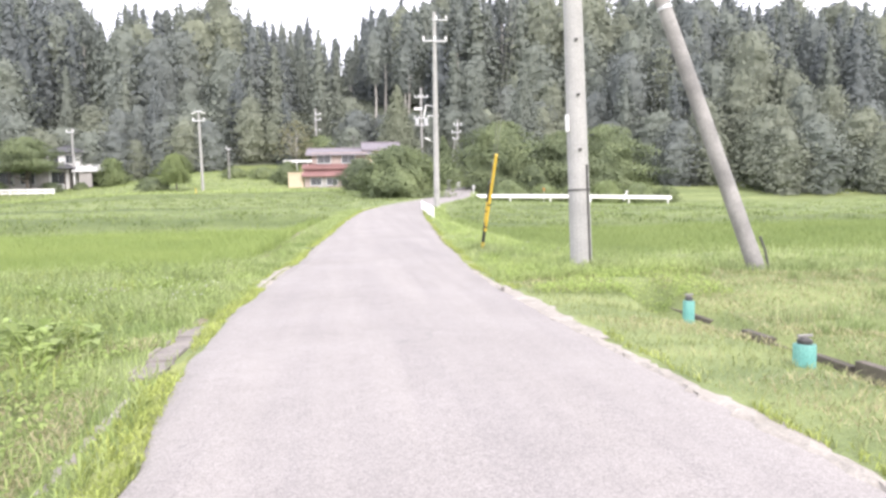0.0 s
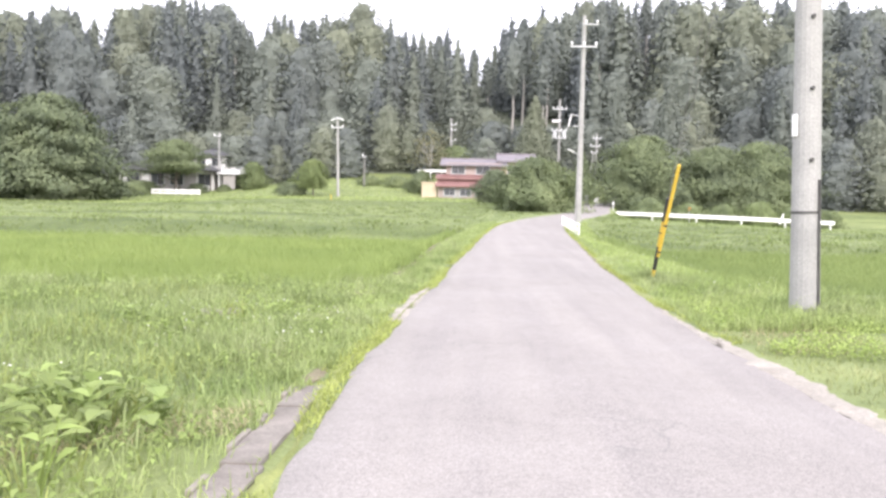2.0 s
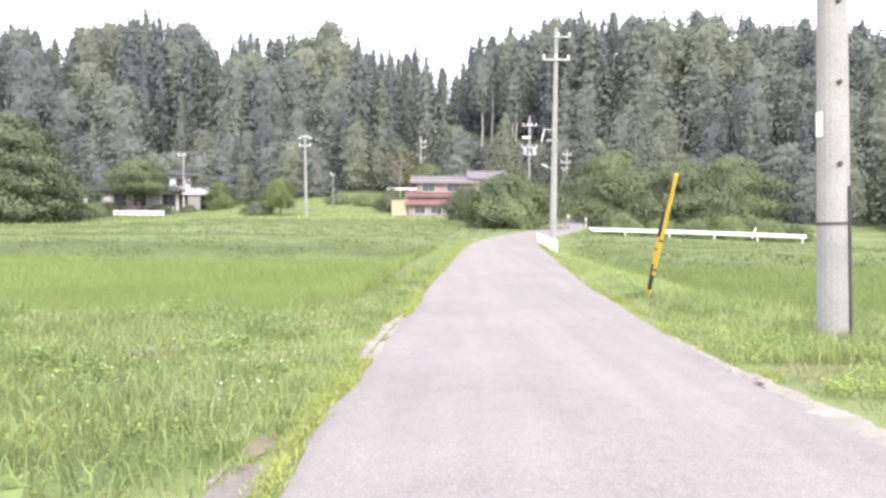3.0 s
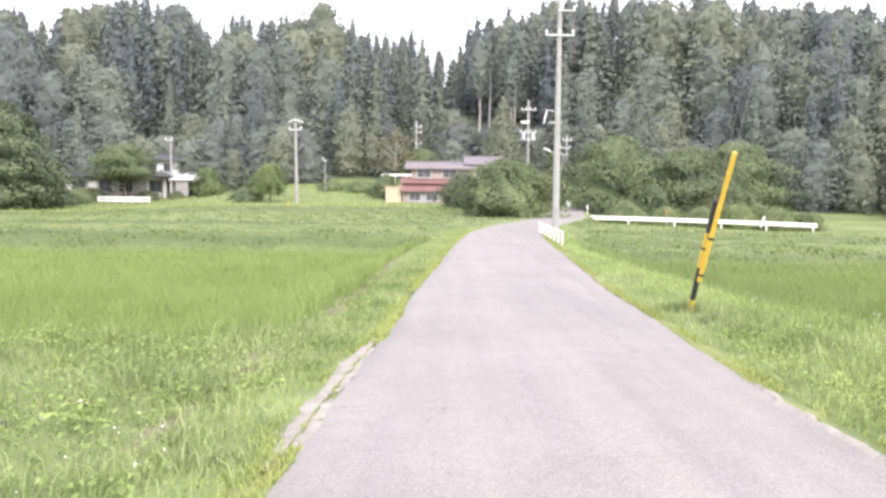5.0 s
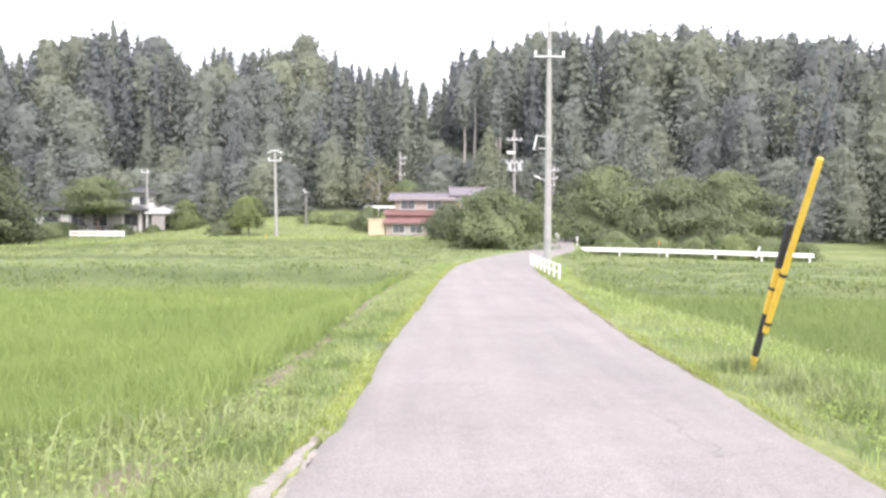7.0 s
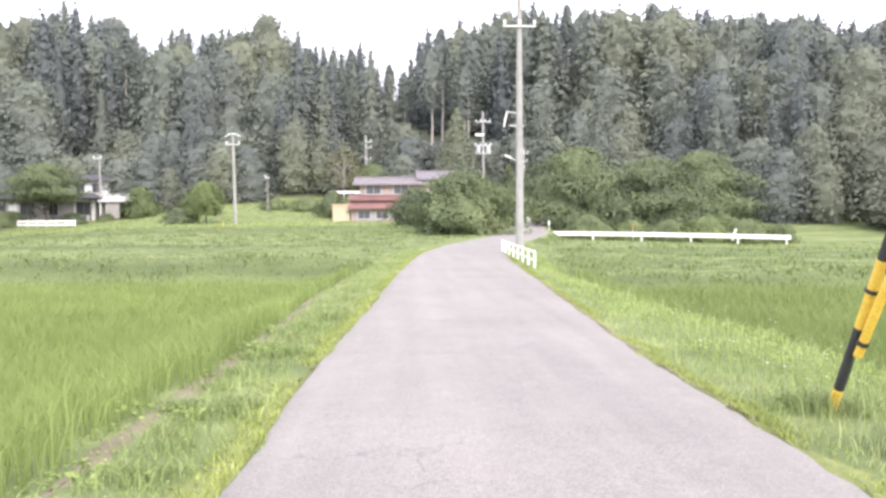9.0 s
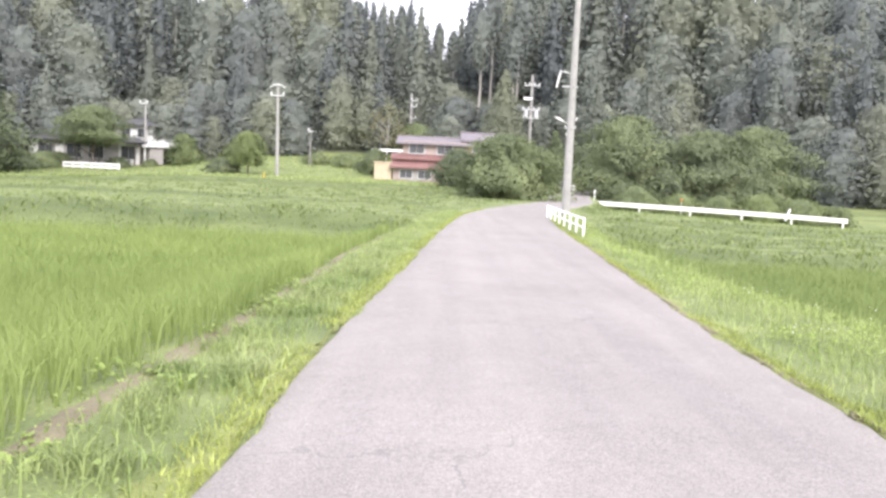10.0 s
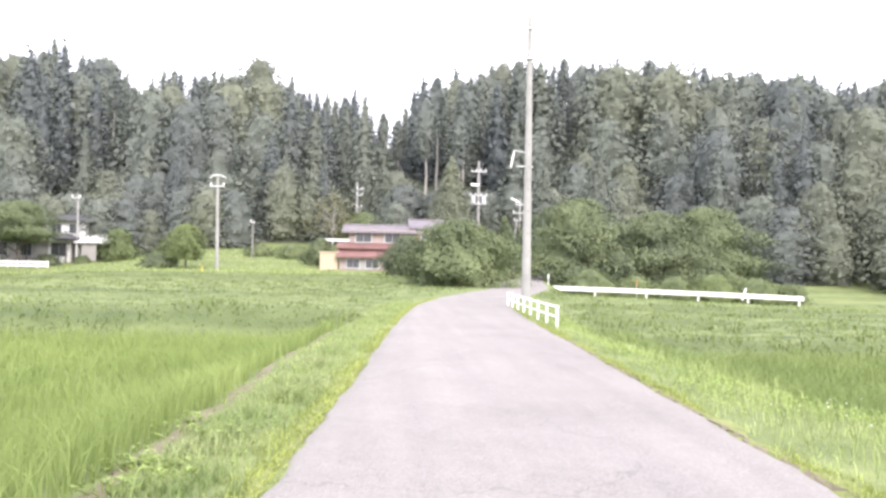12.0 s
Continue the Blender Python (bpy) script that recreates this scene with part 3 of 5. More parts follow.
def rice(x0, x1, y0, y1, keep, label, seed):
    """Hills of young rice in rows: many fine blades close to the lane, fewer broad ones far out."""
    r = np.random.default_rng(seed)
    hx, hy = np.meshgrid(np.arange(x0, x1, 0.22), np.arange(y0, y1, 0.26))
    hx, hy = hx.ravel() + r.normal(0, 0.03, hx.size), hy.ravel() + r.normal(0, 0.03, hy.size)
    ok = keep(hx, hy)
    hx, hy = hx[ok], hy[ok]
    close = (np.abs(hx) < 9) & (hy < 27)
    per = np.where(close, 16, 6)
    x, y, broad = np.repeat(hx, per), np.repeat(hy, per), np.repeat(np.where(close, 0.75, 1.65), per)
    tall = np.repeat(0.45 + 0.03 * wave(hx, hy, 0.6), per)
    x, y = x + r.normal(0, 0.06, len(x)), y + r.normal(0, 0.06, len(x))
    return blades("rice_plants", x, y, tall * r.uniform(0.82, 1.12, len(x)), r.uniform(0.011, 0.018, len(x)) * broad, M_RICE, 0.38, label, "rice", seed=seed)


rice(-38, 0, 16.6, 38.2, lambda x, y: left_side(x, y) & (off_road(x, y) > 1.42 - narrow(y) + 0.05 * np.sin(y * 1.7)), "dense bright green young rice in a flooded paddy", 31)
rice(4, 44, 18.6, 34.4, lambda x, y: ~left_side(x, y) & (off_road(x, y) > right_margin(y) + 0.08 * np.sin(y * 1.9)), "dense bright green young rice in the paddy by the pole", 32)


# ---- trees ----
def quads_at(p, nrm, size, r, stretch=1.0):
    """Leaf clumps: small four-cornered leaves at p that face along nrm, with random turn and warp."""
    n = len(p)
    nrm = nrm / np.maximum(np.linalg.norm(nrm, axis=1, keepdims=True), 1e-6)
    a = np.cross(nrm, r.normal(0, 1, (n, 3)))
    a /= np.maximum(np.linalg.norm(a, axis=1, keepdims=True), 1e-6)
    b = np.cross(nrm, a)
    s = (size * r.uniform(0.55, 1.3, n))[:, None]
    k = r.uniform(0.5, 1.0, (n, 4, 1))
    c = np.stack([a * s * stretch, b * s * 0.6, -a * s * stretch, -b * s * 0.6], 1) * k * 0.5
    c += nrm[:, None, :] * (s[:, None, :] * np.array([-0.14, 0.1, -0.14, 0.1])[None, :, None])
    return (p[:, None, :] + c).reshape(-1, 3)


def stem(h, r0, r1, bend, seed, top=1.0):
    g = Geo()
    r = np.random.default_rng(seed)
    pts = [(bend * h * (t ** 2) + r.normal(0, 0.004 * h), r.normal(0, 0.004 * h), h * top * t) for t in np.linspace(-0.03, 1, 6)]
    g.tube(pts, [r0 + (r1 - r0) * t for t in np.linspace(0, 1, 6)], 6, cap=False)
    return g


def shell(reach, h, low, r, n, size, deep, lift, droop, solid, stretch):
    """A crown round the stem: reach(t) gives its half width from foot (0) to tip (1); boughs swell and sink by deep."""
    ph = r.uniform(0, math.tau, 8)
    k = r.integers(2, 6, 4)

    def swell(a, t):
        lay = np.sin(t * h * 2.6 + 1.6 * np.sin(a * k[0] + ph[0]) + ph[1])
        bough = np.sin(a * (k[1] + 2) + ph[2] + 2.2 * np.sin(t * h * 0.8 + ph[3])) * np.sin(t * h * 1.1 + k[2] * a + ph[4])
        big = np.sin(a * 2 + ph[5] + t * 3) * np.sin(t * 5 + ph[6] + a)
        return 1 + deep * (0.35 * lay + 0.5 * bough + 0.55 * big)

    def place(a, t, q):
        rad = reach(t) * swell(a, t) * q
        return np.stack([np.cos(a) * rad, np.sin(a) * rad, h * (low + (1 - low) * t) - droop * rad + 0.10 * deep * h * np.sin(a * 3 + ph[7]) * np.sin(t * 3.1) * q], -1)

    tt = np.linspace(0, 1, 200)
    weight = np.cumsum(reach(tt) + 0.04 * reach(tt).max())
    t = np.interp(r.uniform(0, 1, n), weight / weight[-1], tt)
    a = r.uniform(0, math.tau, n)
    q = r.triangular(0.55, 0.98, 1.22, n)
    p = place(a, t, q) + r.normal(0, size * 0.25, (n, 3))
    nr = np.stack([np.cos(a), np.sin(a), np.full(n, lift)], 1) + r.normal(0, 0.42, (n, 3))
    out = [quads_at(p, nr, np.full(n, size), r, stretch)]
    if solid:
        na, nz = 12, max(5, int(h * 0.8))
        ga, gt = np.meshgrid(np.linspace(0, math.tau, na + 1), np.linspace(0.0, 0.97, nz + 1))
        g = place(ga, gt, solid)
        out.append(np.stack([g[:-1, :-1], g[:-1, 1:], g[1:, 1:], g[1:, :-1]], 2).reshape(-1, 3))
    return np.concatenate(out)


def conifer_leaves(h, w, n, size, seed, low=0.12):
    """Whorls of drooping boughs that shorten towards a ragged point."""
    r = np.random.default_rng(seed)
    tiers = h * 0.55

    def reach(t):
        return w / 2 * ((1 - t) ** 0.85 * (1 - 0.35 * np.exp(-t / 0.06)) * (0.86 + 0.28 * ((1 - t) * tiers % 1.0 - 0.5)) + 0.012)
    return shell(reach, h, low, r, n, size, 0.3, 0.75, 0.28, 0.5, 1.3)


def broad_leaves(h, w, n, size, seed, low=0.25, deep=0.42, solid=0.62):
    """A rounded crown of uneven boughs with sunken gaps between them."""
    r = np.random.default_rng(seed)

    def reach(t):
        return w / 2 * np.sqrt(np.maximum(0.0, 1 - t ** 2.3)) * (0.74 + 0.26 * np.minimum(1, t / 0.25))
    return shell(reach, h, low, r, n, size, deep, 0.6, 0.06, solid, 1.15)


def pine_leaves(h, w, n, size, seed):
    """A tall pine: needles only in the upper part, in loose flat clouds."""
    r = np.random.default_rng(seed)

    def reach(t):
        return w / 2 * (np.sin(np.pi * (0.12 + 0.85 * t)) ** 0.8 * 0.9 + 0.05)
    return shell(reach, h, 0.5, r, n, size, 0.75, 0.9, 0.1, 0.45, 1.3)


def leaf_mesh(name, verts, material):
    me = np_mesh(name, verts, np.arange(len(verts)).reshape(-1, 4))
    me.materials.append(material)
    return me


def tree(name, x, y, verts, h, r0, leaf, bark, label, category="tree", group="", limbs=0, seed=1, top=0.8):
    z = float(land(x, y)) - 0.05
    t = empty(name, (x, y, z), label, category, group)
    g = stem(h, r0, r0 * 0.25, 0.02, seed, top)
    r = np.random.default_rng(seed + 50)
    for i in range(limbs):
        a, z0 = r.uniform(0, math.tau), h * r.uniform(0.2, 0.55)
        out, up = h * r.uniform(0.18, 0.34), h * r.uniform(0.12, 0.3)
        g.tube([(0, 0, z0), (math.cos(a) * out * 0.5, math.sin(a) * out * 0.5, z0 + up * 0.65), (math.cos(a) * out, math.sin(a) * out, z0 + up)], [r0 * 0.5, r0 * 0.33, r0 * 0.12], 5)
    part("trunk", g, bark, t, smooth=True)
    part("crown", leaf_mesh("crown", verts, leaf), leaf, t)
    return t


x, y = scatter(24000, 6.0, 24.0, 12.0, 18.5, 19)
blades("verge_grass", x, y, rr_.gamma(4, 0.026, len(x)) + 0.04, rr_.uniform(0.008, 0.016, len(x)), M_GRASS, 0.55, "rough grass between the brace pole and the paddy", seed=30)

# small broad leaves among the grass
def cover(name, x, y, size, up, material, label, seed):
    r = np.random.default_rng(seed)
    p = np.stack([x, y, land(x, y) + up * r.uniform(0.1, 1.0, len(x))], 1)
    me = leaf_mesh(name, quads_at(p, r.normal(0, 0.55, p.shape) + np.array([0, -0.25, 1.0]), np.full(len(x), size), r), material)
    return tagged(new(name, me), label, "weeds", kind="stuff")


x, y = scatter(60000, -12.0, 0.0, 2.5, 17.5, 51, lambda x, y: left_side(x, y) & (off_road(x, y) > 0.5) & (wave(x, y, 1.4) > -0.25))
cover("weed_leaves", x, y, 0.055, 0.17, M_WEED, "low leafy weeds filling the fallow plot", 52)
x, y = scatter(50000, -3.0, 1.0, 2.5, 40, 53, lambda x, y: left_side(x, y) & (off_road(x, y) > 0.2) & (off_road(x, y) < 1.15) & (wave(x, y, 2.1) > -0.1), 0.6)
cover("clover_leaves", x, y, 0.038, 0.10, M_WEED, "clover and low leafy weeds on the verge", 54)
x, y = scatter(90000, 2.0, 8.5, 11, 42, 55, lambda x, y: ~left_side(x, y) & (off_road(x, y) > 0.3) & (off_road(x, y) < np.minimum(3.0, right_margin(y))) & (wave(x, y, 1.2) > 0.0), 0.6)
cover("clover_leaves", x, y, 0.042, 0.13, M_WEED, "clover and low leafy weeds beside the lane", 56)

# bare soil lip between verge and paddy
ly_ = np.arange(12.5, 36.5, 0.12)
lip, lv, rl = Geo(), [], np.random.default_rng(58)
for y in ly_:
    wide_ = 0.14 + 0.04 * math.sin(y * 1.3) + 0.03 * math.sin(y * 4.1)
    for q in (-1.0, -0.3, 0.4, 1.0):
        xx = float(road_x(y) - half(y)) - 1.34 + float(narrow(y)) - q * wide_ + rl.normal(0, 0.02)
        lv.append((xx, y, float(land(xx, y)) + (0.012 if abs(q) < 1 else -0.01) + rl.normal(0, 0.004)))
lip.add(lv, [(4 * i + k, 4 * i + 4 + k, 4 * i + 5 + k, 4 * i + 1 + k) for i in range(len(ly_) - 1) for k in range(3)])
tagged(part("bare_soil", lip, M_LIP), "strip of bare soil between verge and paddy", "soil", kind="stuff")


# single trees and shrubs of the valley floor
tree("round_shrub", 4.9, 72.5, broad_leaves(4.7, 7.4, 11700, 0.31, 101, 0.0, 0.62), 4.7, 0.18, M_BROAD, M_BARK, "large dense dark green shrub beside the lane", "shrub", limbs=6, seed=1)
tree("round_shrub", 1.7, 81.0, broad_leaves(3.3, 3.7, 4550, 0.28, 102, 0.0), 3.4, 0.12, M_BROAD, M_BARK, "green shrub in front of the pink house wall", "shrub", limbs=4, seed=2)
tree("broadleaf_tree", 18.2, 91.0, broad_leaves(8.6, 11.0, 13000, 0.37, 103, 0.0, 0.62), 8.1, 0.20, M_BROAD, M_BARK, "low spreading green cherry tree behind the guardrail", "tree", "trees behind the guardrail", 7, 3)
tree("broadleaf_tree", 26.0, 92.0, broad_leaves(7.6, 10.0, 11700, 0.37, 104, 0.0, 0.62), 7.2, 0.18, M_BROAD, M_BARK, "low spreading green cherry tree behind the guardrail", "tree", "trees behind the guardrail", 7, 4)
tree("broadleaf_tree", 30.6, 92.5, broad_leaves(8.2, 9.5, 11700, 0.37, 105, 0.0, 0.62), 7.9, 0.18, M_BROAD, M_BARK, "rounded green spreading tree behind the guardrail", "tree", "trees behind the guardrail", 7, 5)
tree("broadleaf_tree", 20.6, 86.5, broad_leaves(4.0, 3.6, 3900, 0.29, 106, 0.15), 4.0, 0.08, M_BROAD, M_PALEBARK, "slim young green tree behind the guardrail", "tree", "", 4, 6)
tree("broadleaf_tree", -18.2, 91.5, broad_leaves(4.2, 3.7, 5000, 0.22, 107, 0.24), 4.1, 0.10, M_BRIGHT, M_BARK, "small round green tree standing in the meadow", "tree", "", 5, 7)
tree("broadleaf_tree", -38.0, 103.0, broad_leaves(6.9, 7.3, 8400, 0.29, 108, 0.42, 0.55), 6.9, 0.25, M_BROAD, M_BARK, "spreading umbrella-shaped tree in front of the white house", "tree", "", 8, 8)
tree("broadleaf_tree", -29.0, 106.0, broad_leaves(3.6, 3.6, 3380, 0.26, 109, 0.05), 3.6, 0.10, M_BRIGHT, M_BARK, "light green shrubby tree beside the white garage", "tree", "", 5, 9)
tree("broadleaf_tree", -46.0, 88.0, broad_leaves(11.5, 13.0, 15600, 0.55, 110, 0.03, 0.55), 12.0, 0.35, M_BROAD, M_BARK, "big dark green broadleaf tree at the wood's edge", "tree", "trees at the wood's edge", 9, 10)
tree("broadleaf_tree", -57.0, 90.0, broad_leaves(11.0, 11.5, 10400, 0.55, 111, 0.03, 0.55), 11.0, 0.3, M_BROAD, M_BARK, "big dark green broadleaf tree at the wood's edge", "tree", "trees at the wood's edge", 8, 11)
# these three conifers share the wood's haze-tinted leaf colours
tree("cedar_tree", 7.4, 108.5, conifer_leaves(11.5, 9.0, 7000, 0.4, 112, 0.02), 11.5, 0.2, M_HAZED_OLIVE, M_BARK, "pointed green conifer behind the pink house, haze painted into its colour", "tree", "", 0, 12, 0.95)
tree("cedar_tree", 24.5, 108.0, conifer_leaves(15.5, 10.5, 5000, 0.5, 117, 0.02), 15.5, 0.25, M_HAZED_FIR, M_BARK, "tall pointed light green conifer at the wood's edge, haze painted into its colour", "tree", "", 0, 17, 0.95)
tree("cedar_tree", 18.6, 111.0, conifer_leaves(12.5, 8.0, 3600, 0.5, 118, 0.02), 12.5, 0.2, M_HAZED_FIR, M_BARK, "pointed green conifer at the wood's edge, haze painted into its colour", "tree", "", 0, 18, 0.95)
tree("bare_tree", -6.4, 112.6, broad_leaves(6.6, 5.0, 1100, 0.34, 113, 0.25, 0.6, 0), 6.6, 0.12, M_BARE, M_PALEBARK, "thin half-bare tree with yellowing leaves", "tree", "", 16, 13)
tree("round_shrub", -3.0, 117.0, broad_leaves(3.6, 6.6, 3900, 0.33, 114, 0.0), 3.6, 0.1, M_BROAD, M_BARK, "rounded green shrub behind the pink house roof", "shrub", "", 3, 14)
tree("round_shrub", -6.6, 97.5, broad_leaves(2.8, 3.2, 2340, 0.26, 115, 0.0), 2.8, 0.08, M_BROAD, M_BARK, "green shrub beside the cream shed", "shrub", "", 3, 15)
tree("cedar_tree", 13.0, 104.0, conifer_leaves(6.0, 4.2, 2600, 0.42, 116, 0.02), 6.0, 0.14, M_BROAD, M_BARK, "small bushy conifer beside the bend of the lane", "tree", "", 0, 16, 0.95)
for i, (x, y, w, h) in enumerate(((17.0, 82.4, 5.4, 2.3), (20.6, 82.2, 4.6, 2.0), (24.0, 82.0, 4.6, 2.1), (27.3, 81.6, 5.0, 2.5), (30.6, 81.2, 4.6, 2.3), (33.4, 81.0, 3.4, 1.8))):
    tree("low_shrub", x, y, broad_leaves(h, w, 1950, 0.22, 120 + i, 0.0), h, 0.04, M_BRIGHT, M_BARK, "low bright green shrub close behind the guardrail", "shrub", "shrubs behind the guardrail", 2, 20 + i)
for i, (x, y, w, h) in enumerate(((-20.6, 92.5, 3.2, 1.3), (-22.5, 98.0, 3.6, 1.2), (-10.0, 103.0, 4.0, 1.4), (-13.5, 104.0, 3.4, 1.2), (-50.0, 97.0, 8.0, 1.8), (-43.5, 97.5, 6.0, 1.5), (-7.5, 100.5, 2.6, 1.1), (-43.0, 105.5, 4.0, 1.6), (-36.0, 105.0, 3.0, 1.3), (-33.0, 106.5, 1.8, 1.0))):
    tree("low_shrub", x, y, broad_leaves(h, w, 1430, 0.24, 130 + i, 0.0), h, 0.04, M_BROAD, M_BARK, "low green shrub in the rough meadow", "shrub", "shrubs in the meadow", 2, 30 + i)

for i, x in enumerate((-50.5, -47.6, -44.8, -42.2)):
    tree("hedge", x, 100.5, broad_leaves(2.3 - 0.15 * i, 4.2, 1800, 0.24, 150 + i, 0.0, 0.25, 0.8), 2.2, 0.05, M_BROAD, M_BARK, "clipped dark green hedge beside the white house", "hedge", "hedge beside the house", 2, 50 + i)

# the wood on the hill
SKY_B = [-0.80, -0.63, -0.487, -0.44, -0.40, -0.324, -0.252, -0.167, -0.131, -0.082, -0.046, 0.004, 0.034, 0.082, 0.167, 0.317, 0.438, 0.629, 0.9]
SKY_E = [0.258, 0.261, 0.265, 0.288, 0.284, 0.249, 0.255, 0.261, 0.257, 0.235, 0.239, 0.207, 0.249, 0.265, 0.282, 0.284, 0.272, 0.265, 0.263]
EYE = (0.0, 17.0, 1.25)

# leaf tones of the wood, each with haze put into its base colour
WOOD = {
    "cedar": ("cedar_wood", M_BARK, 16.0, ((M_HAZED_CEDAR, "dark pointed cedars covering the hillside, haze painted into their colour"), (M_HAZED_FIR, "firs with drooping boughs on the hillside, painted grey-green for haze"))),
    "broad": ("broadleaf_wood", M_BARK, 13.0, ((M_HAZED_FOREST, "dull green broadleaf trees covering the hillside, haze painted into their colour"), (M_HAZED_OLIVE, "olive green broadleaf trees covering the hillside, haze painted into their colour"), (M_HAZED_DEEP, "deep green broadleaf trees covering the hillside, haze painted into their colour"))),
    "pine": ("pine_wood", M_PALEBARK, 18.0, ((M_HAZED_CEDAR, "tall pines with bare pale trunks on the hillside, haze painted into the needles"),)),
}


def wood():
    r = np.random.default_rng(77)
    protos = {
        "cedar": [conifer_leaves(16, 7.4, 1080, 0.78, 200 + i, 0.03) for i in range(6)],
        "broad": [broad_leaves(13, 9.2, 1550, 0.78, 210 + i, 0.0, 0.42) for i in range(7)],
        "pine": [pine_leaves(18, 5.6, 700, 0.6, 220 + i) for i in range(4)],
    }
    out, trunks = {}, {}
    spots = []
    for d in np.arange(72, 166, 5.6):
        for b in np.arange(-0.76, 0.84, 6.2 / d):
            spots.append((EYE[0] + (b + r.normal(0, 1.3) / d) * d, EYE[1] + d + r.normal(0, 1.5)))
    for x in np.arange(-78, 84, 3.6):
        xx = x + r.normal(0, 0.8)
        foot = 112 - 24 * float(ease(26, 60, xx)) - 10 * float(ease(-35, -70, xx))
        for back in (1.5, 5.5):
            if -13 < xx < -1 and back < 2:
                continue
            spots.append((xx + r.normal(0, 1.0), foot + back + r.normal(0, 0.8), r.uniform(4.5, 8.0) + back * 0.4))
    base_trunk = {k: np.array(stem(w[2], 0.24, 0.07, 0.01, 5, 0.93).v) for k, w in WOOD.items()}
    for x, y, *fixed in spots:
        hz = float(hill(x, y))
        if hz < 0.35 and not fixed:
            continue
        dy = y - EYE[1]
        b = x / dy
        z = float(land(x, y))
        cap = EYE[2] + dy * float(np.interp(b, SKY_B, SKY_E)) * (1 + r.normal(0.0 if b < 0.1 else 0.03, 0.04)) - z
        u = r.uniform()
        # stands of one kind: patches over the slope
        stand = float(wave(x + 40, y * 1.3, 0.11)) + r.normal(0, 0.35)
        if 0.02 < b < 0.17 and hz > 2:
            kind = "pine" if u < 0.7 else "cedar"
        elif b <= 0.02:
            kind = "cedar" if stand > -0.1 else "broad"
        else:
            kind = "broad" if stand > -0.25 else "cedar"
        if dy > 122:
            kind = "cedar" if u < 0.72 else "pine" if u < 0.85 else "broad"
        edge = hz < 3.0
        if fixed or (edge and kind == "pine"):
            kind = "broad"
        tall = WOOD[kind][2]
        h = (r.normal(12.0, 2.0) if kind == "broad" else r.normal(16.5, 2.4)) * (0.75 if edge else 1.0)
        if dy > 112:
            h *= 1.36 if b < 0.15 else 1.6
        thin = any(y < py + 3.5 and abs(x - px * dy / (py - EYE[1])) < gap for px, py, gap in ((10.9, 112.0, 3.2), (-4.0, 122.6, 4.0)))
        if cap < 6.0:
            continue
        if thin:
            kind, fixed = "broad", [r.uniform(2.4, 3.6)]
        h = min(fixed[0] if fixed else h, cap)
        if 0.03 < b < 0.16 and y < 127:
            h = min(h, max(2.5, EYE[2] + 0.125 * dy - z))
        tall = WOOD[kind][2]
        f = h / tall
        wide = f * r.uniform(0.85, 1.2) if h > 9 else f * 1.4
        if kind == "pine":
            wide = f * r.uniform(0.8, 1.1)
        a = r.uniform(0, math.tau)
        rot = np.array([[math.cos(a), -math.sin(a), 0], [math.sin(a), math.cos(a), 0], [0, 0, 1]])
        v = protos[kind][r.integers(len(protos[kind]))] @ rot.T
        tones = len(WOOD[kind][3])
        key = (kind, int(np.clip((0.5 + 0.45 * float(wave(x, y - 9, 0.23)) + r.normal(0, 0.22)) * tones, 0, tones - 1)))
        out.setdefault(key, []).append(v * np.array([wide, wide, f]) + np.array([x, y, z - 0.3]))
        trunks.setdefault(key, []).append(base_trunk[kind] * np.array([f, f, f]) + np.array([x, y, z - 0.4]))
    faces = np.array([q for q in stem(10, 0.2, 0.05, 0, 5).f])
    for key in sorted(out):
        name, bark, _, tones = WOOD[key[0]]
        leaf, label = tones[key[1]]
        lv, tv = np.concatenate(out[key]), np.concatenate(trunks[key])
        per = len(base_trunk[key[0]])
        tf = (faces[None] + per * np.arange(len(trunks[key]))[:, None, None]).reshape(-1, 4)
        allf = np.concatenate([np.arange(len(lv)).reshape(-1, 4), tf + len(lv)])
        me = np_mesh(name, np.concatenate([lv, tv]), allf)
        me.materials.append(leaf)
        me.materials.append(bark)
        mi = np.zeros(len(allf), dtype=np.int32)
        mi[len(lv) // 4:] = 1
        me.polygons.foreach_set("material_index", mi)
        tagged(new(name, me), label, "forest", kind="stuff")


wood()


# ---- poles ----
def insulator(x, y, z, s=1.0):
    g = Geo()
    return g.tube([(x, y, z), (x, y, z + 0.06 * s), (x, y, z + 0.07 * s), (x, y, z + 0.12 * s), (x, y, z + 0.13 * s), (x, y, z + 0.2 * s)], [0.02 * s, 0.02 * s, 0.055 * s, 0.045 * s, 0.06 * s, 0.03 * s], 8)


def lean_pose(x, y, z, dx, dy):
    """A pose at x, y, z whose upright leans by dx, dy per metre."""
    q = Vector((0, 0, 1)).rotation_difference(Vector((dx, dy, 1)).normalized())
    return Matrix.Translation((x, y, z)) @ q.to_matrix().to_4x4()


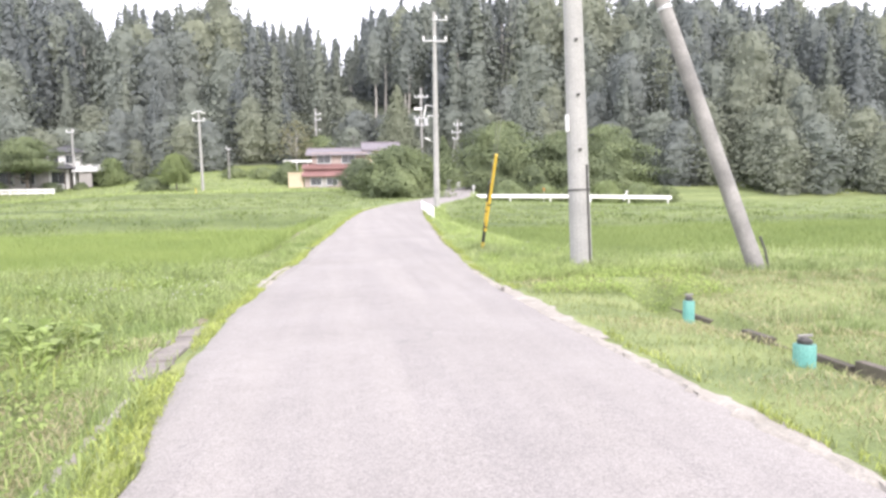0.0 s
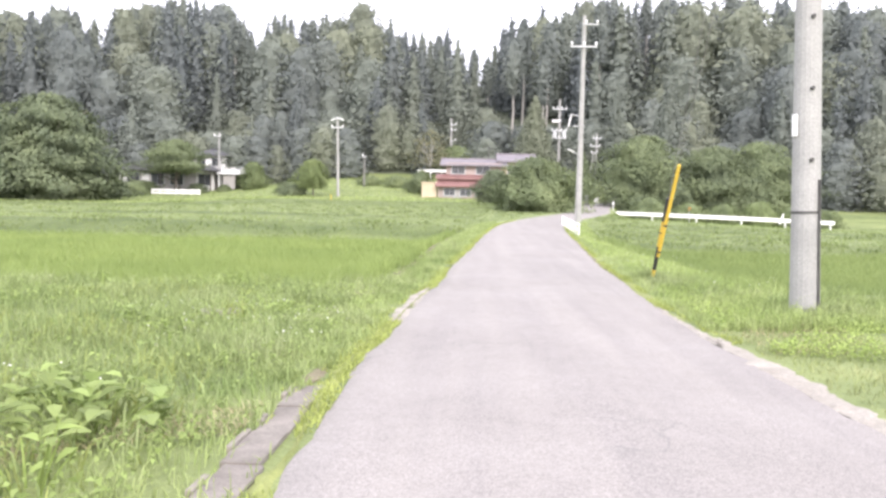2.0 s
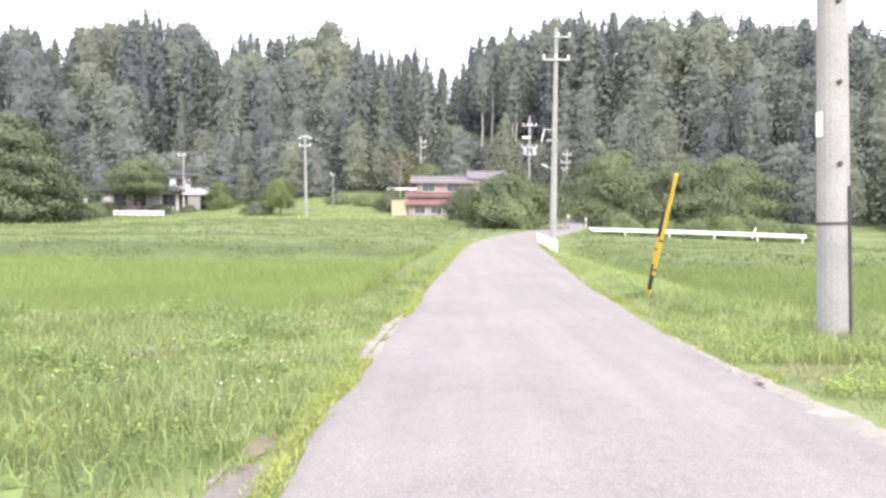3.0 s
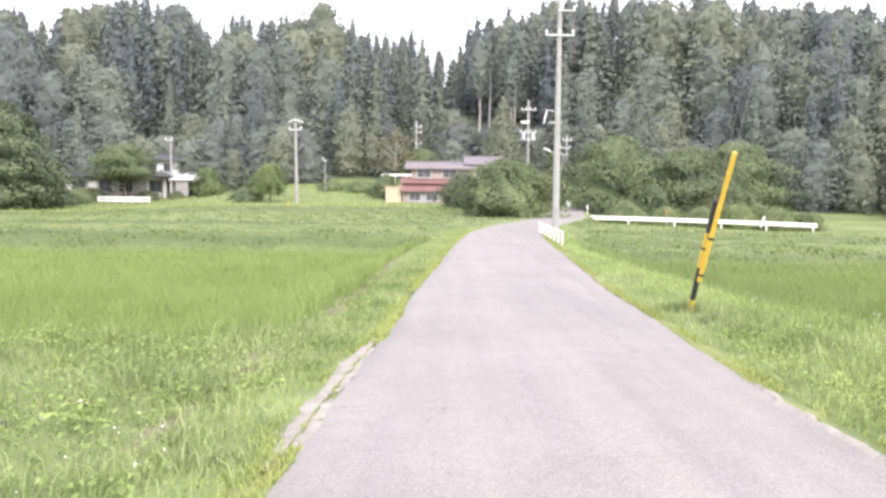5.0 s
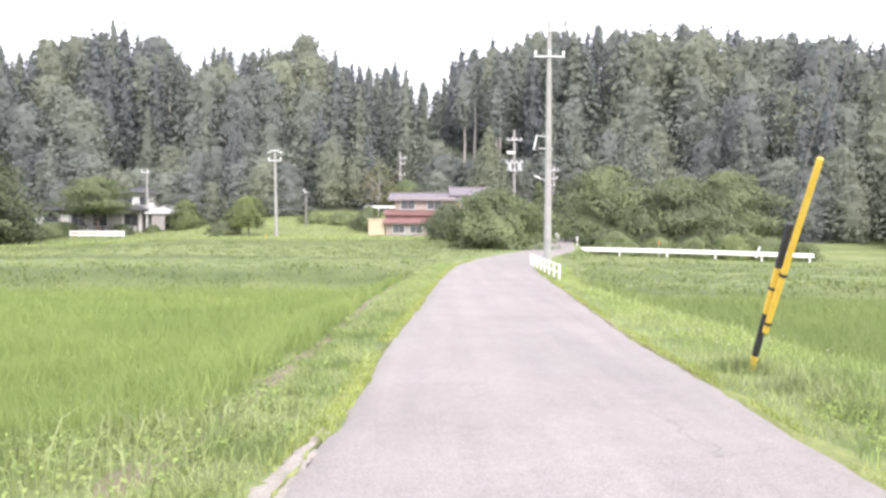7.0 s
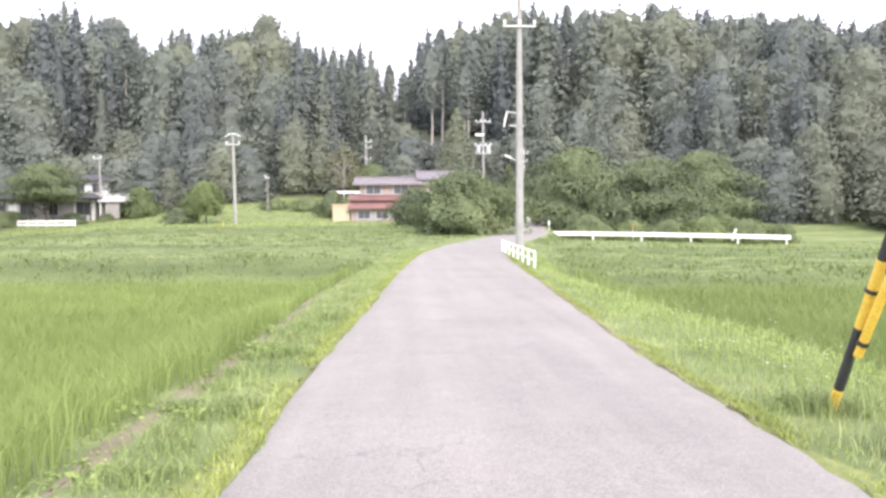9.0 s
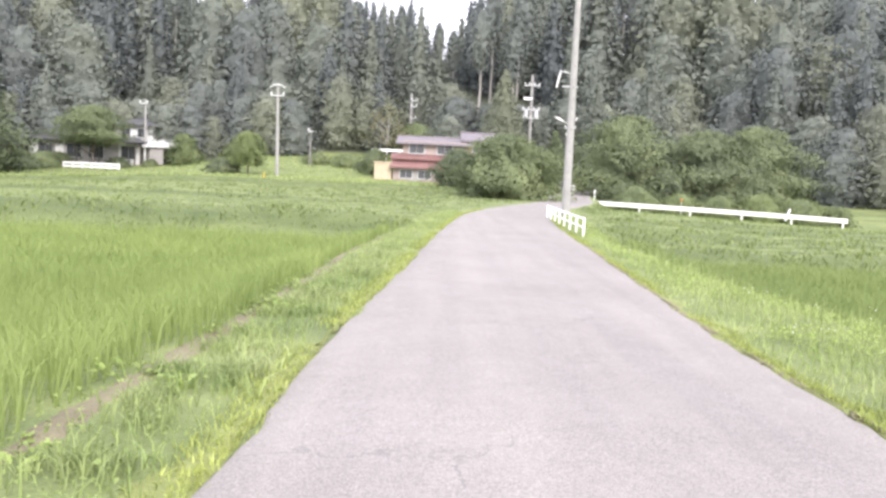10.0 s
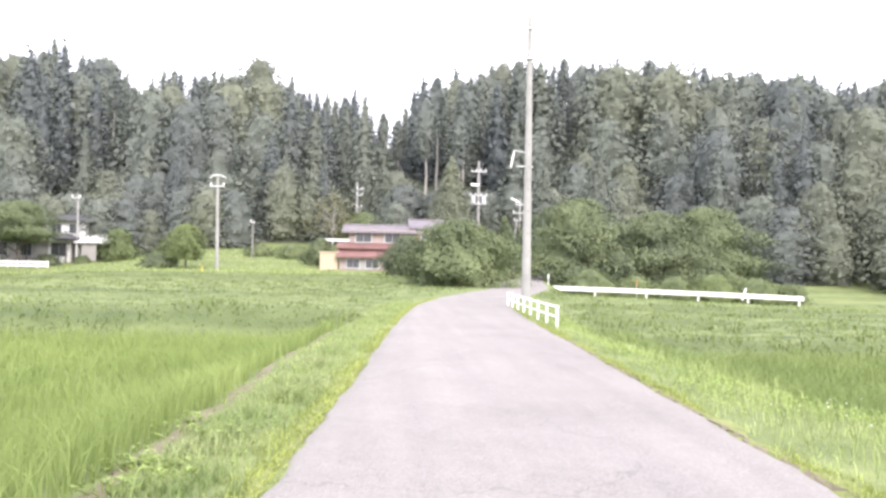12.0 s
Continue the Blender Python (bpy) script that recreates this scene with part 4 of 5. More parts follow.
def power_pole(x, y, top, r0, r1, arms, label, lean=(0, 0), face=0.0, extras=None, material=None):
    z = float(land(x, y)) - 0.1
    p = empty("utility_pole", lean_pose(x, y, z, *lean), label, "utility pole")
    h = top - z
    part("shaft", Geo().tube([(0, 0, 0), (0, 0, h * 0.5), (0, 0, h - 0.02), (0, 0, h)], [r0, (r0 + r1) / 2, r1, r1 * 0.8], 18), material or M_CONCRETE, p, smooth=False)
    c, s_ = math.cos(face), math.sin(face)
    for az, w, shift, pins in arms:
        arm = part("crossarm", Geo().box((c * shift, s_ * shift - r1 - 0.03, az - z), (w, 0.075 if y < 60 else 0.12, 0.075 if y < 60 else 0.12), face, 0.01), M_STEEL, p)
        part("strap", Geo().tube([(0, 0, az - z - 0.05), (0, 0, az - z + 0.05)], [r1 + 0.045, r1 + 0.045], 16), M_DARK, arm)
        for k in range(pins):
            q = shift + w * (-0.45 + 0.9 * k / max(1, pins - 1))
            part("insulator", insulator(c * q, s_ * q - r1 - 0.03, az - z + 0.035, 1.2 if y < 60 else 1.4), M_CERAMIC, arm)
    if extras:
        extras(p, z, r0, r1, h)
    return p


def pole_one_extras(p, z, r0, r1, h):
    def rad(q):
        return r0 + (r1 - r0) * q / h
    for i in range(12):
        q = 1.55 - z + 0.45 * i
        sgn = 1 if i % 2 else -1
        if q < h - 0.5:
            a = -1.62 if sgn > 0 else 1.5
            d = Vector((math.cos(a), math.sin(a), 0))
            part("step_bolt", Geo().tube([d * (rad(q) - 0.01) + Vector((0, 0, q)), d * (rad(q) + 0.03) + Vector((0, 0, q)), d * (rad(q) + 0.035) + Vector((0, 0, q))], [0.028, 0.028, 0.018], 8), M_DARK, p)
    part("band", Geo().tube([(0, 0, 1.42), (0, 0, 1.45)], [rad(1.42) + 0.008] * 2, 20), M_DARK, p, "dark steel band")
    d = Vector((math.cos(-1.0), math.sin(-1.0), 0))
    part("earth_conduit", Geo().tube([d * (r0 + 0.012) + Vector((0, 0, 0.0)), d * (rad(1.8) + 0.016) + Vector((0, 0, 1.85))], [0.018, 0.018], 8), M_DARK, p, "thin grey earthing conduit up the pole")
    e = Vector((-1, -0.25, 0)).normalized()
    part("plate", Geo().box((0, 0, 0), (0.02, 0.09, 0.28), 0, 0.004, Matrix.Translation(e * (rad(2.6) + 0.012) + Vector((0, 0, 2.55))) @ Matrix.Rotation(math.atan2(e.y, e.x), 4, "Z")), M_WHITE, p, "small blank white plate")


power_pole(4.14, 14.13, 12.6, 0.185, 0.105, [], "tall grey concrete utility pole with step bolts in the grass", (-0.024, 0.008), 0, pole_one_extras)

brace = empty("pole_brace", (6.69, 12.94, float(land(6.69, 12.94)) - 0.1), "stained concrete brace pole leaning against the utility pole", "utility pole")
tip = Vector((-2.55, 1.12, 8.3))
part("shaft", Geo().tube([(0, 0, 0), tip * 0.5, tip], [0.135, 0.115, 0.09], 18), M_BRACE, brace)
for q in (0.52, 0.97):
    part("band", Geo().tube([tip * float(q), tip * (q + 0.006)], [0.128 - 0.036 * q + 0.014] * 2, 18), M_STEEL, brace, "steel band clamp")
part("cable_stub", Geo().tube([tip * 0.02 + Vector((0.17, -0.05, 0)), tip * 0.05 + Vector((0.20, -0.06, 0.05)), tip * 0.07 + Vector((0.18, -0.05, 0.1))], [0.02, 0.02, 0.02], 8), M_DARK, brace, "dark cable end strapped to the foot")


def pole_b_extras(p, z, r0, r1, h):
    q = 6.75 - z
    part("side_arm", Geo().tube([(0, 0, q), (-0.62, -0.05, q + 0.10)], [0.03, 0.025], 8), M_STEEL, p, "short steel side arm")
    part("fuse_switch", Geo().tube([(-0.58, -0.05, q + 0.06), (-0.66, -0.06, q - 0.3), (-0.72, -0.06, q - 0.62)], [0.03, 0.04, 0.03], 8), M_CERAMIC, p, "hanging white cutout switch")
    part("side_arm", Geo().tube([(0.2, 0, q - 0.55), (-0.48, -0.05, q - 0.55)], [0.035, 0.03], 8), M_STEEL, p)
    lamp = part("lamp_arm", Geo().tube([(0, 0, 4.0), (-0.3, -0.1, 4.12), (-0.5, -0.15, 4.2)], [0.02, 0.02, 0.02], 8), M_STEEL, p)
    part("lamp_head", Geo().tube([(-0.36, -0.12, 4.14), (-0.5, -0.15, 4.22), (-0.72, -0.2, 4.3)], [0.025, 0.045, 0.03], 10), M_WHITE, lamp, "small white street light head")
    part("top_arm", Geo().box((0.34, -0.15, h - 0.5), (0.9, 0.06, 0.06), 0, 0.01), M_STEEL, p)
    for k in (0.1, 0.72):
        part("insulator", insulator(k, -0.15, h - 0.48, 1.1), M_CERAMIC, p)
    for k in range(6):
        part("step_bolt", Geo().tube([(0, -0.1, 2.0 + 0.9 * k), (0, -r0 - 0.02, 2.0 + 0.9 * k)], [0.02, 0.02], 6), M_DARK, p)


power_pole(5.72, 49.4, 12.4, 0.19, 0.105, [(10.65, 1.5, 0, 3)], "tall weathered concrete utility pole beside the white fence", (0.004, 0.0), 0, pole_b_extras)


def far_cap(p, z, r0, r1, h):
    part("bracket", Geo().tube([(-0.75, 0, h - 0.25), (0, 0, h + 0.02), (0.75, 0, h - 0.25)], [0.05, 0.07, 0.05], 6), M_WHITE, p, "white sloping top bracket")
    part("bracket", Geo().box((0, -0.15, h - 0.05), (0.9, 0.18, 0.14), 0, 0.02), M_STEEL, p)


def transformers(p, z, r0, r1, h):
    for k in (-0.62, 0.62):
        part("transformer", Geo().tube([(k, -0.1, h - 5.2), (k, -0.1, h - 5.1), (k, -0.1, h - 4.4), (k, -0.1, h - 4.3)], [0.2, 0.27, 0.27, 0.18], 12), M_STEEL, p, "grey transformer can")
    part("switch_box", Geo().box((-0.5, -0.1, h - 2.9), (0.9, 0.3, 0.3), 0, 0.03), M_WHITE, p)


power_pole(-15.4, 91.5, 11.2, 0.17, 0.12, [(10.15, 1.3, 0, 2)], "pale concrete utility pole standing in the meadow", (-0.02, 0), 0, far_cap)
power_pole(-34.4, 108.6, 11.0, 0.16, 0.10, [(10.5, 0.9, -0.2, 2)], "pale concrete utility pole beside the white house", (0, 0), 0.1)
power_pole(-4.0, 122.6, 14.9, 0.19, 0.13, [(14.0, 0.8, 0.35, 2), (13.2, 0.8, 0.35, 2), (11.6, 0.7, 0.3, 2)], "concrete utility pole with side arms at the wood's edge", (0, 0))
power_pole(10.9, 112.0, 16.5, 0.2, 0.15, [(15.2, 1.9, 0, 4), (13.5, 1.1, -0.4, 2), (12.3, 2.1, 0, 4), (11.3, 1.9, 0, 3)], "concrete pole loaded with crossarms and transformers", (0.0, 0), 0, transformers)
power_pole(-14.0, 102.0, 7.9, 0.10, 0.07, [(7.7, 0.5, 0, 1)], "thin dark service pole in the meadow", (0, 0), 0, None, M_BRACE)
power_pole(15.9, 112.0, 12.0, 0.18, 0.14, [(11.3, 1.1, 0, 3), (10.3, 1.3, -0.2, 2), (9.4, 0.8, -0.3, 2)], "concrete utility pole behind the bend of the lane", (0.01, 0))
power_pole(14.9, 111.0, 9.6, 0.12, 0.10, [], "slanting brace of the pole behind the bend", (0.12, 0.05))


def power_line(a, b, sag, label):
    a, b = Vector(a), Vector(b)
    pts = [a.lerp(b, t) - Vector((0, 0, sag * 4 * t * (1 - t))) for t in (float(q) for q in np.linspace(0, 1, 13))]
    return tagged(part("power_line", Geo().tube(pts, [0.014] * 13, 5), M_DARK), label, "cable")


power_line((-14.0, 102.0, 7.75), (-34.4, 108.6, 10.3), 0.6, "thin dark service cable over the meadow")
power_line((-14.0, 102.0, 7.75), (-3.9, 97.0, 6.6), 0.4, "thin dark service cable to the pink house")
power_line((-15.4, 91.5, 10.2), (-34.4, 108.6, 10.6), 0.7, "thin dark cable between two concrete poles")

# ---- guy wires with their striped sleeves ----
ANCHOR = Vector((3.31, 19.27, float(land(3.31, 19.27)) - 0.05))
guy = empty("guy_wire", ANCHOR, "two steel guy wires with yellow and black striped plastic sleeves", "guy wire")
dir_a = (Vector((3.90, 14.2, 10.9)) - ANCHOR).normalized()
dir_b = (Vector((3.92, 14.2, 9.3)) - ANCHOR).normalized()


def sleeve(d, a, b, r, off=Vector((0, 0, 0))):
    return Geo().tube([d * a + off, d * (a + 0.01) + off, d * (b - 0.01) + off, d * b + off], [r * 0.9, r, r, r * 0.9], 16)


for a, b, m in ((0.0, 0.27, M_YELLOW), (0.27, 0.78, M_BLACK), (0.78, 1.30, M_YELLOW), (1.30, 1.78, M_BLACK)):
    part("sleeve", sleeve(dir_a, a, b, 0.037), m, guy, "yellow sleeve" if m is M_YELLOW else "black sleeve")
shift_b = Vector((0.0, -0.035, 0.0))
upper = part("sleeve", sleeve(dir_b, 0.58, 2.5, 0.031, shift_b), M_YELLOW, guy, "long yellow sleeve")
for q in (0.68, 1.25):
    part("strap", Geo().tube([dir_b * q + shift_b, dir_b * (q + 0.03) + shift_b], [0.041, 0.041], 16), M_BLACK, upper, "black strap")
part("strap", Geo().tube([dir_a * 1.06, dir_a * 1.085], [0.049, 0.049], 16), M_BLACK, guy, "black strap")
part("wire", Geo().tube([dir_a * 0.1, Vector((3.90, 14.2, 10.9)) - ANCHOR], [0.0045, 0.0045], 6), M_BRACE, guy)
part("wire", Geo().tube([dir_b * 0.1, Vector((3.92, 14.2, 9.3)) - ANCHOR], [0.0045, 0.0045], 6), M_BRACE, guy)

# ---- white bridge fence at the lane ----
fence = empty("fence", (0, 0, 0), "low white painted steel pipe fence beside the lane", "fence")
F0, F1, NP = Vector((3.98, 35.5, 0)), Vector((4.50, 46.2, 0)), 8


def on_fence(t, up):
    p = F0.lerp(F1, t)
    return Vector((p.x, p.y, float(road_z(p.y)) + 0.03 + up))


for i in range(NP):
    t = i / (NP - 1)
    part("post", Geo().tube([on_fence(t, -0.1), on_fence(t, 0.46), on_fence(t, 0.48)], [0.033, 0.033, 0.02], 10), M_WHITE, fence)
for up, r in ((0.44, 0.03), (0.21, 0.026)):
    part("rail", Geo().tube([on_fence(t, up) for t in np.linspace(-0.01, 1.01, 9)], [r] * 9, 10), M_WHITE, fence)

# ---- far guardrail ----
rail = empty("guardrail", (0, 0, 0), "long white steel guardrail along the field's far edge", "guardrail")
G0, G1 = Vector((12.5, 79.6, 0)), Vector((32.4, 77.1, 0))
prof = [(0.0, 0.0), (0.05, 0.06), (0.05, 0.11), (0.0, 0.16), (0.0, 0.19), (0.05, 0.24), (0.05, 0.29), (0.0, 0.35)]


def on_rail(t, up, out=0.0):
    p = G0.lerp(G1, t)
    return Vector((p.x, p.y - out, 1.52 - 0.52 * t + 0.05 * math.sin(t * 3.1) + up))


g = Geo()
cols = [on_rail(t, -0.36 + u, o) for t in np.linspace(0, 1, 25) for o, u in prof] + [on_rail(t, -0.36 + u, o - 0.012) for t in np.linspace(0, 1, 25) for o, u in prof]
np_ = len(prof)
fs = [(i * np_ + j, (i + 1) * np_ + j, (i + 1) * np_ + j + 1, i * np_ + j + 1) for i in range(24) for j in range(np_ - 1)]
fs += [tuple(q + 25 * np_ for q in f[::-1]) for f in fs]
g.add(cols, fs)
part("beam", g, M_WHITE, rail)
for t in (0.015, 0.2, 0.4, 0.6, 0.79, 0.985):
    p = on_rail(t, 0)
    part("post", Geo().tube([(p.x, p.y + 0.09, float(land(p.x, p.y)) - 0.3), (p.x, p.y + 0.09, p.z - 0.02), (p.x, p.y + 0.09, p.z)], [0.07, 0.07, 0.05], 10), M_WHITE, rail)
p = on_rail(0.77, 0)
part("bent_post", Geo().tube([(p.x - 0.15, p.y - 0.1, p.z - 0.5), (p.x + 0.18, p.y - 0.1, p.z + 0.42)], [0.08, 0.08], 10), M_WHITE, rail, "white post knocked askew")
for x, y, up, head, label in ((13.0, 80.3, 0.55, M_WHITE, "small white delineator post at the guardrail's end"), (20.3, 80.6, 1.25, M_ORANGE, "small delineator post with an orange head behind the guardrail")):
    z = float(land(x, y))
    mk = empty("marker_post", (x, y, z - 0.1), label, "marker post", "marker posts")
    part("post", Geo().tube([(0, 0, 0), (0, 0, up)], [0.035, 0.035], 8), M_WHITE, mk)
    part("reflector", Geo().tube([(0, 0, up), (0, 0, up + 0.1), (0, 0, up + 0.35), (0, 0, up + 0.4)], [0.05, 0.07, 0.07, 0.03], 10), head, mk)
for x, y in ((-13.9, 79.0),):
    z = float(land(x, y))
    mk = empty("marker_post", (x, y, z - 0.1), "short yellow boundary stake in the grass", "marker post", "marker posts")
    part("post", Geo().tube([(0, 0, 0), (0, 0, 0.55), (0, 0, 0.6)], [0.035, 0.035, 0.02], 8), M_YELLOW, mk)


# ---- houses ----
def slab_roof(g, x0, x1, y0, y1, z0, z1, thick=0.14):
    """A gable roof, ridge along x, with open eaves."""
    ym = (y0 + y1) / 2
    g.add([(x0, y0, z0), (x1, y0, z0), (x1, ym, z1), (x0, ym, z1), (x0, y1, z0), (x1, y1, z0),
           (x0, y0, z0 - thick), (x1, y0, z0 - thick), (x1, ym, z1 - thick), (x0, ym, z1 - thick), (x0, y1, z0 - thick), (x1, y1, z0 - thick)],
          [(0, 1, 2, 3), (3, 2, 5, 4), (7, 6, 9, 8), (8, 9, 10, 11), (1, 0, 6, 7), (4, 5, 11, 10), (0, 3, 9, 6), (3, 4, 10, 9), (2, 1, 7, 8), (5, 2, 8, 11)])
    g.tube([(x0, ym, z1 + 0.02), (x1, ym, z1 + 0.02)], [0.11, 0.11], 8)
    return g


def hip_roof(g, x0, x1, y0, y1, z0, z1, thick=0.14):
    ym, inset = (y0 + y1) / 2, (y1 - y0) / 2 * 0.8
    g.add([(x0, y0, z0), (x1, y0, z0), (x1, y1, z0), (x0, y1, z0), (x0 + inset, ym, z1), (x1 - inset, ym, z1)] +
          [(x0, y0, z0 - thick), (x1, y0, z0 - thick), (x1, y1, z0 - thick), (x0, y1, z0 - thick)],
          [(0, 1, 5, 4), (1, 2, 5), (2, 3, 4, 5), (3, 0, 4), (9, 8, 7, 6), (0, 6, 7, 1), (1, 7, 8, 2), (2, 8, 9, 3), (3, 9, 6, 0)])
    g.tube([(x0 + inset, ym, z1 + 0.02), (x1 - inset, ym, z1 + 0.02)], [0.12, 0.12], 8)
    return g


def roof_ribs(parent, x0, x1, ya, za, yb, zb, step, material):
    """Standing seams or tile courses as raised ribs down a slope."""
    g = Geo()
    for x in np.arange(x0 + 0.1, x1, step):
        g.tube([(x, ya, za + 0.02), (x, yb, zb + 0.02)], [0.035, 0.035], 5)
    return part("seams", g, material, parent)


def window(parent, x, y, z, w, h, frame_mat=None):
    f = part("window", Geo().box((x, y - 0.03, z), (w + 0.14, 0.08, h + 0.14), 0, 0.01), frame_mat or M_STEEL, parent, "aluminium framed window")
    for k in (-1, 1):
        part("pane", Geo().box((x + k * w / 4, y - 0.075, z), (w / 2 - 0.03, 0.03, h - 0.04), 0, 0.004), M_GLASS, f)
    return f


HZ = float(land(0, 94)) - 0.1
house = empty("house", (0, 0, HZ), "two-storey pinkish mortar house with grey tiled and red metal roofs", "house")
H = lambda z: z - HZ
part("wall", Geo().box((-0.4, 98.2, H(4.3)), (6.4, 6.4, 4.9), 0, 0.02), M_PINKWALL, house)
part("wall", Geo().box((4.4, 99.6, H(4.4)), (3.8, 6.0, 5.5), 0, 0.02), M_CREAM, house, "cream upper wing wall")
part("wall", Geo().box((-1.6, 94.4, H(2.9)), (5.6, 2.2, 2.9), 0, 0.02), M_PINKWALL, house, "single-storey pinkish front wall")
roof = part("roof", slab_roof(Geo(), -4.3, 3.5, 94.4, 102.0, H(6.5), H(7.35)), M_GREYROOF, house, "grey-violet tiled roof")
roof_ribs(roof, -4.2, 3.4, 94.45, H(6.52), 98.1, H(7.32), 0.45, M_GREYROOF)
roof = part("roof", slab_roof(Geo(), 2.2, 6.9, 95.9, 103.3, H(7.1), H(8.1)), M_GREYROOF, house, "grey-violet tiled roof of the wing")
roof_ribs(roof, 2.3, 6.8, 95.95, H(7.12), 99.5, H(8.06), 0.45, M_GREYROOF)
for za, zb, ya, yb in ((4.05, 4.65, 92.6, 94.0), (4.95, 5.45, 93.6, 95.1)):
    rf = part("porch_roof", Geo().add([(-4.7, ya, H(za)), (1.6, ya, H(za)), (1.6, yb, H(zb)), (-4.7, yb, H(zb)), (-4.7, ya, H(za) - 0.16), (1.6, ya, H(za) - 0.16), (1.6, yb, H(zb) - 0.16), (-4.7, yb, H(zb) - 0.16)],
              [(0, 1, 2, 3), (7, 6, 5, 4), (0, 4, 5, 1), (1, 5, 6, 2), (2, 6, 7, 3), (3, 7, 4, 0)]), M_REDROOF, house, "faded red metal lean-to roof")
    roof_ribs(rf, -4.6, 1.6, ya, H(za), yb, H(zb), 0.42, M_REDROOF)
part("wall", Geo().box((-1.55, 94.65, H(4.72)), (6.0, 1.4, 0.75), 0, 0.02), M_REDROOF, house, "red clad wall band")
for x in (-3.1, -1.3, 0.4):
    window(house, x, 93.28, H(3.35), 1.2, 0.8)
for x in (-2.2, 0.6):
    window(house, x, 94.98, H(5.95), 1.5, 0.9)
window(house, 4.2, 96.58, H(6.1), 1.4, 0.9)
part("door", Geo().box((-2.2, 93.27, H(2.75)), (0.9, 0.08, 1.9), 0, 0.01), M_GREYWALL, house)
part("antenna", Geo().tube([(1.3, 99, H(7.3)), (1.3, 99, H(9.0))], [0.03, 0.03], 6).tube([(0.7, 99, H(8.8)), (1.9, 99, H(8.8))], [0.025, 0.025], 6).tube([(0.8, 99, H(8.5)), (1.8, 99, H(8.5))], [0.02, 0.02], 6), M_DARK, house)

SZ = float(land(-5.3, 94)) - 0.1
shed = empty("shed", (-5.4, 94.2, SZ), "small cream painted box shed beside the house", "shed")
part("wall", Geo().box((0, 0, 0.85), (1.7, 1.6, 1.7), 0, 0.02), M_CREAM, shed)
part("roof", Geo().box((0, 0, 1.75), (1.9, 1.8, 0.1), 0, 0.02), M_CREAM, shed)
part("door", Geo().box((0.35, -0.82, 0.8), (0.75, 0.05, 1.45), 0, 0.01), M_CREAM, shed)

WZ = float(land(-39, 110)) - 0.15
white_house = empty("house", (-38.5, 112, WZ), "white plastered two-storey house with dark tiled roofs", "house")
part("wall", Geo().box((-3.0, 0, 1.35), (13.0, 6.5, 2.7), 0, 0.02), M_GREYWALL, white_house, "grey ground floor wall under deep eaves")
part("wall", Geo().box((2.2, 0.6, 3.5), (4.6, 5.0, 2.8), 0, 0.02), M_WHITEWALL, white_house, "white upper storey wall")
part("wall", Geo().box((-7.4, -3.2, 1.3), (4.0, 0.2, 2.5), 0, 0.02), M_WHITEWALL, white_house, "white plastered front wall panel")
part("wall", Geo().box((2.2, -3.2, 1.3), (2.4, 0.2, 2.5), 0, 0.02), M_WHITEWALL, white_house, "white plastered front wall panel")
rf = part("roof", hip_roof(Geo(), -10.5, 4.4, -4.3, 4.2, 2.75, 4.0), M_DARKROOF, white_house, "dark tiled lower roof")
roof_ribs(rf, -7.6, 1.6, -4.25, 2.78, -0.2, 3.95, 0.5, M_DARKROOF)
rf = part("roof", hip_roof(Geo(), -0.8, 5.2, -2.6, 3.8, 4.9, 5.8), M_DARKROOF, white_house, "dark tiled upper roof")
roof_ribs(rf, 2.0, 2.6, -2.55, 4.92, 0.5, 5.7, 0.5, M_DARKROOF)
for x in (-7.5, -4.2, -1.6, 2.2):
    window(white_house, x, -3.30, 1.5, 1.7, 1.5)
for x in (1.3, 3.2):
    window(white_house, x, -1.92, 3.95, 1.0, 1.0)
for x in (-9.6, -6.2, -3.6, -1.0, 3.2):
    part("porch_post", Geo().tube([(x, -4.0, 0), (x, -4.0, 2.7)], [0.07, 0.07], 8), M_BARK, white_house)

GZ = float(land(-32.0, 110)) - 0.1
garage = empty("garage", (-32.2, 110.5, GZ), "white garage with a pale gabled metal roof", "garage")
part("wall", Geo().box((0, 1.5, 1.0), (4.0, 0.15, 2.0), 0, 0.02), M_WHITEWALL, garage)
for k in (-1.95, 1.95):
    part("wall", Geo().box((k, -0.6, 1.0), (0.12, 4.0, 2.0), 0, 0.02), M_WHITEWALL, garage)
part("roof", slab_roof(Geo(), -2.2, 2.2, -2.9, 1.9, 2.1, 2.9), M_PALEROOF, garage, "pale gabled metal roof")
part("shutter", Geo().box((-0.6, -2.55, 0.95), (1.6, 0.06, 1.9), 0, 0.01), M_GREYWALL, garage)

wall_f = empty("fence", (-37.5, 101.5, float(land(-37.5, 101.5)) - 0.1), "low white fence in front of the white house", "fence")
for i in range(7):
    part("post", Geo().box((-3.0 + i, 0, 0.4), (0.1, 0.1, 0.85), 0, 0.01), M_WHITE, wall_f)
for up in (0.32, 0.68):
    part("rail", Geo().box((0, -0.06, up), (6.2, 0.04, 0.22), 0, 0.01), M_WHITE, wall_f)

hill_rail = empty("fence", (-5.6, 111.5, float(land(-5.6, 111.5)) + 0.55), "short white guardrail above the meadow", "fence")
for i in range(4):
    part("post", Geo().tube([(-2.2 + 1.5 * i, 0, -0.75), (-2.2 + 1.5 * i, 0, 0.75)], [0.06, 0.06], 8), M_WHITE, hill_rail)
part("beam", Geo().box((0, -0.08, 0.62), (5.0, 0.05, 0.3), 0, 0.02), M_WHITE, hill_rail)

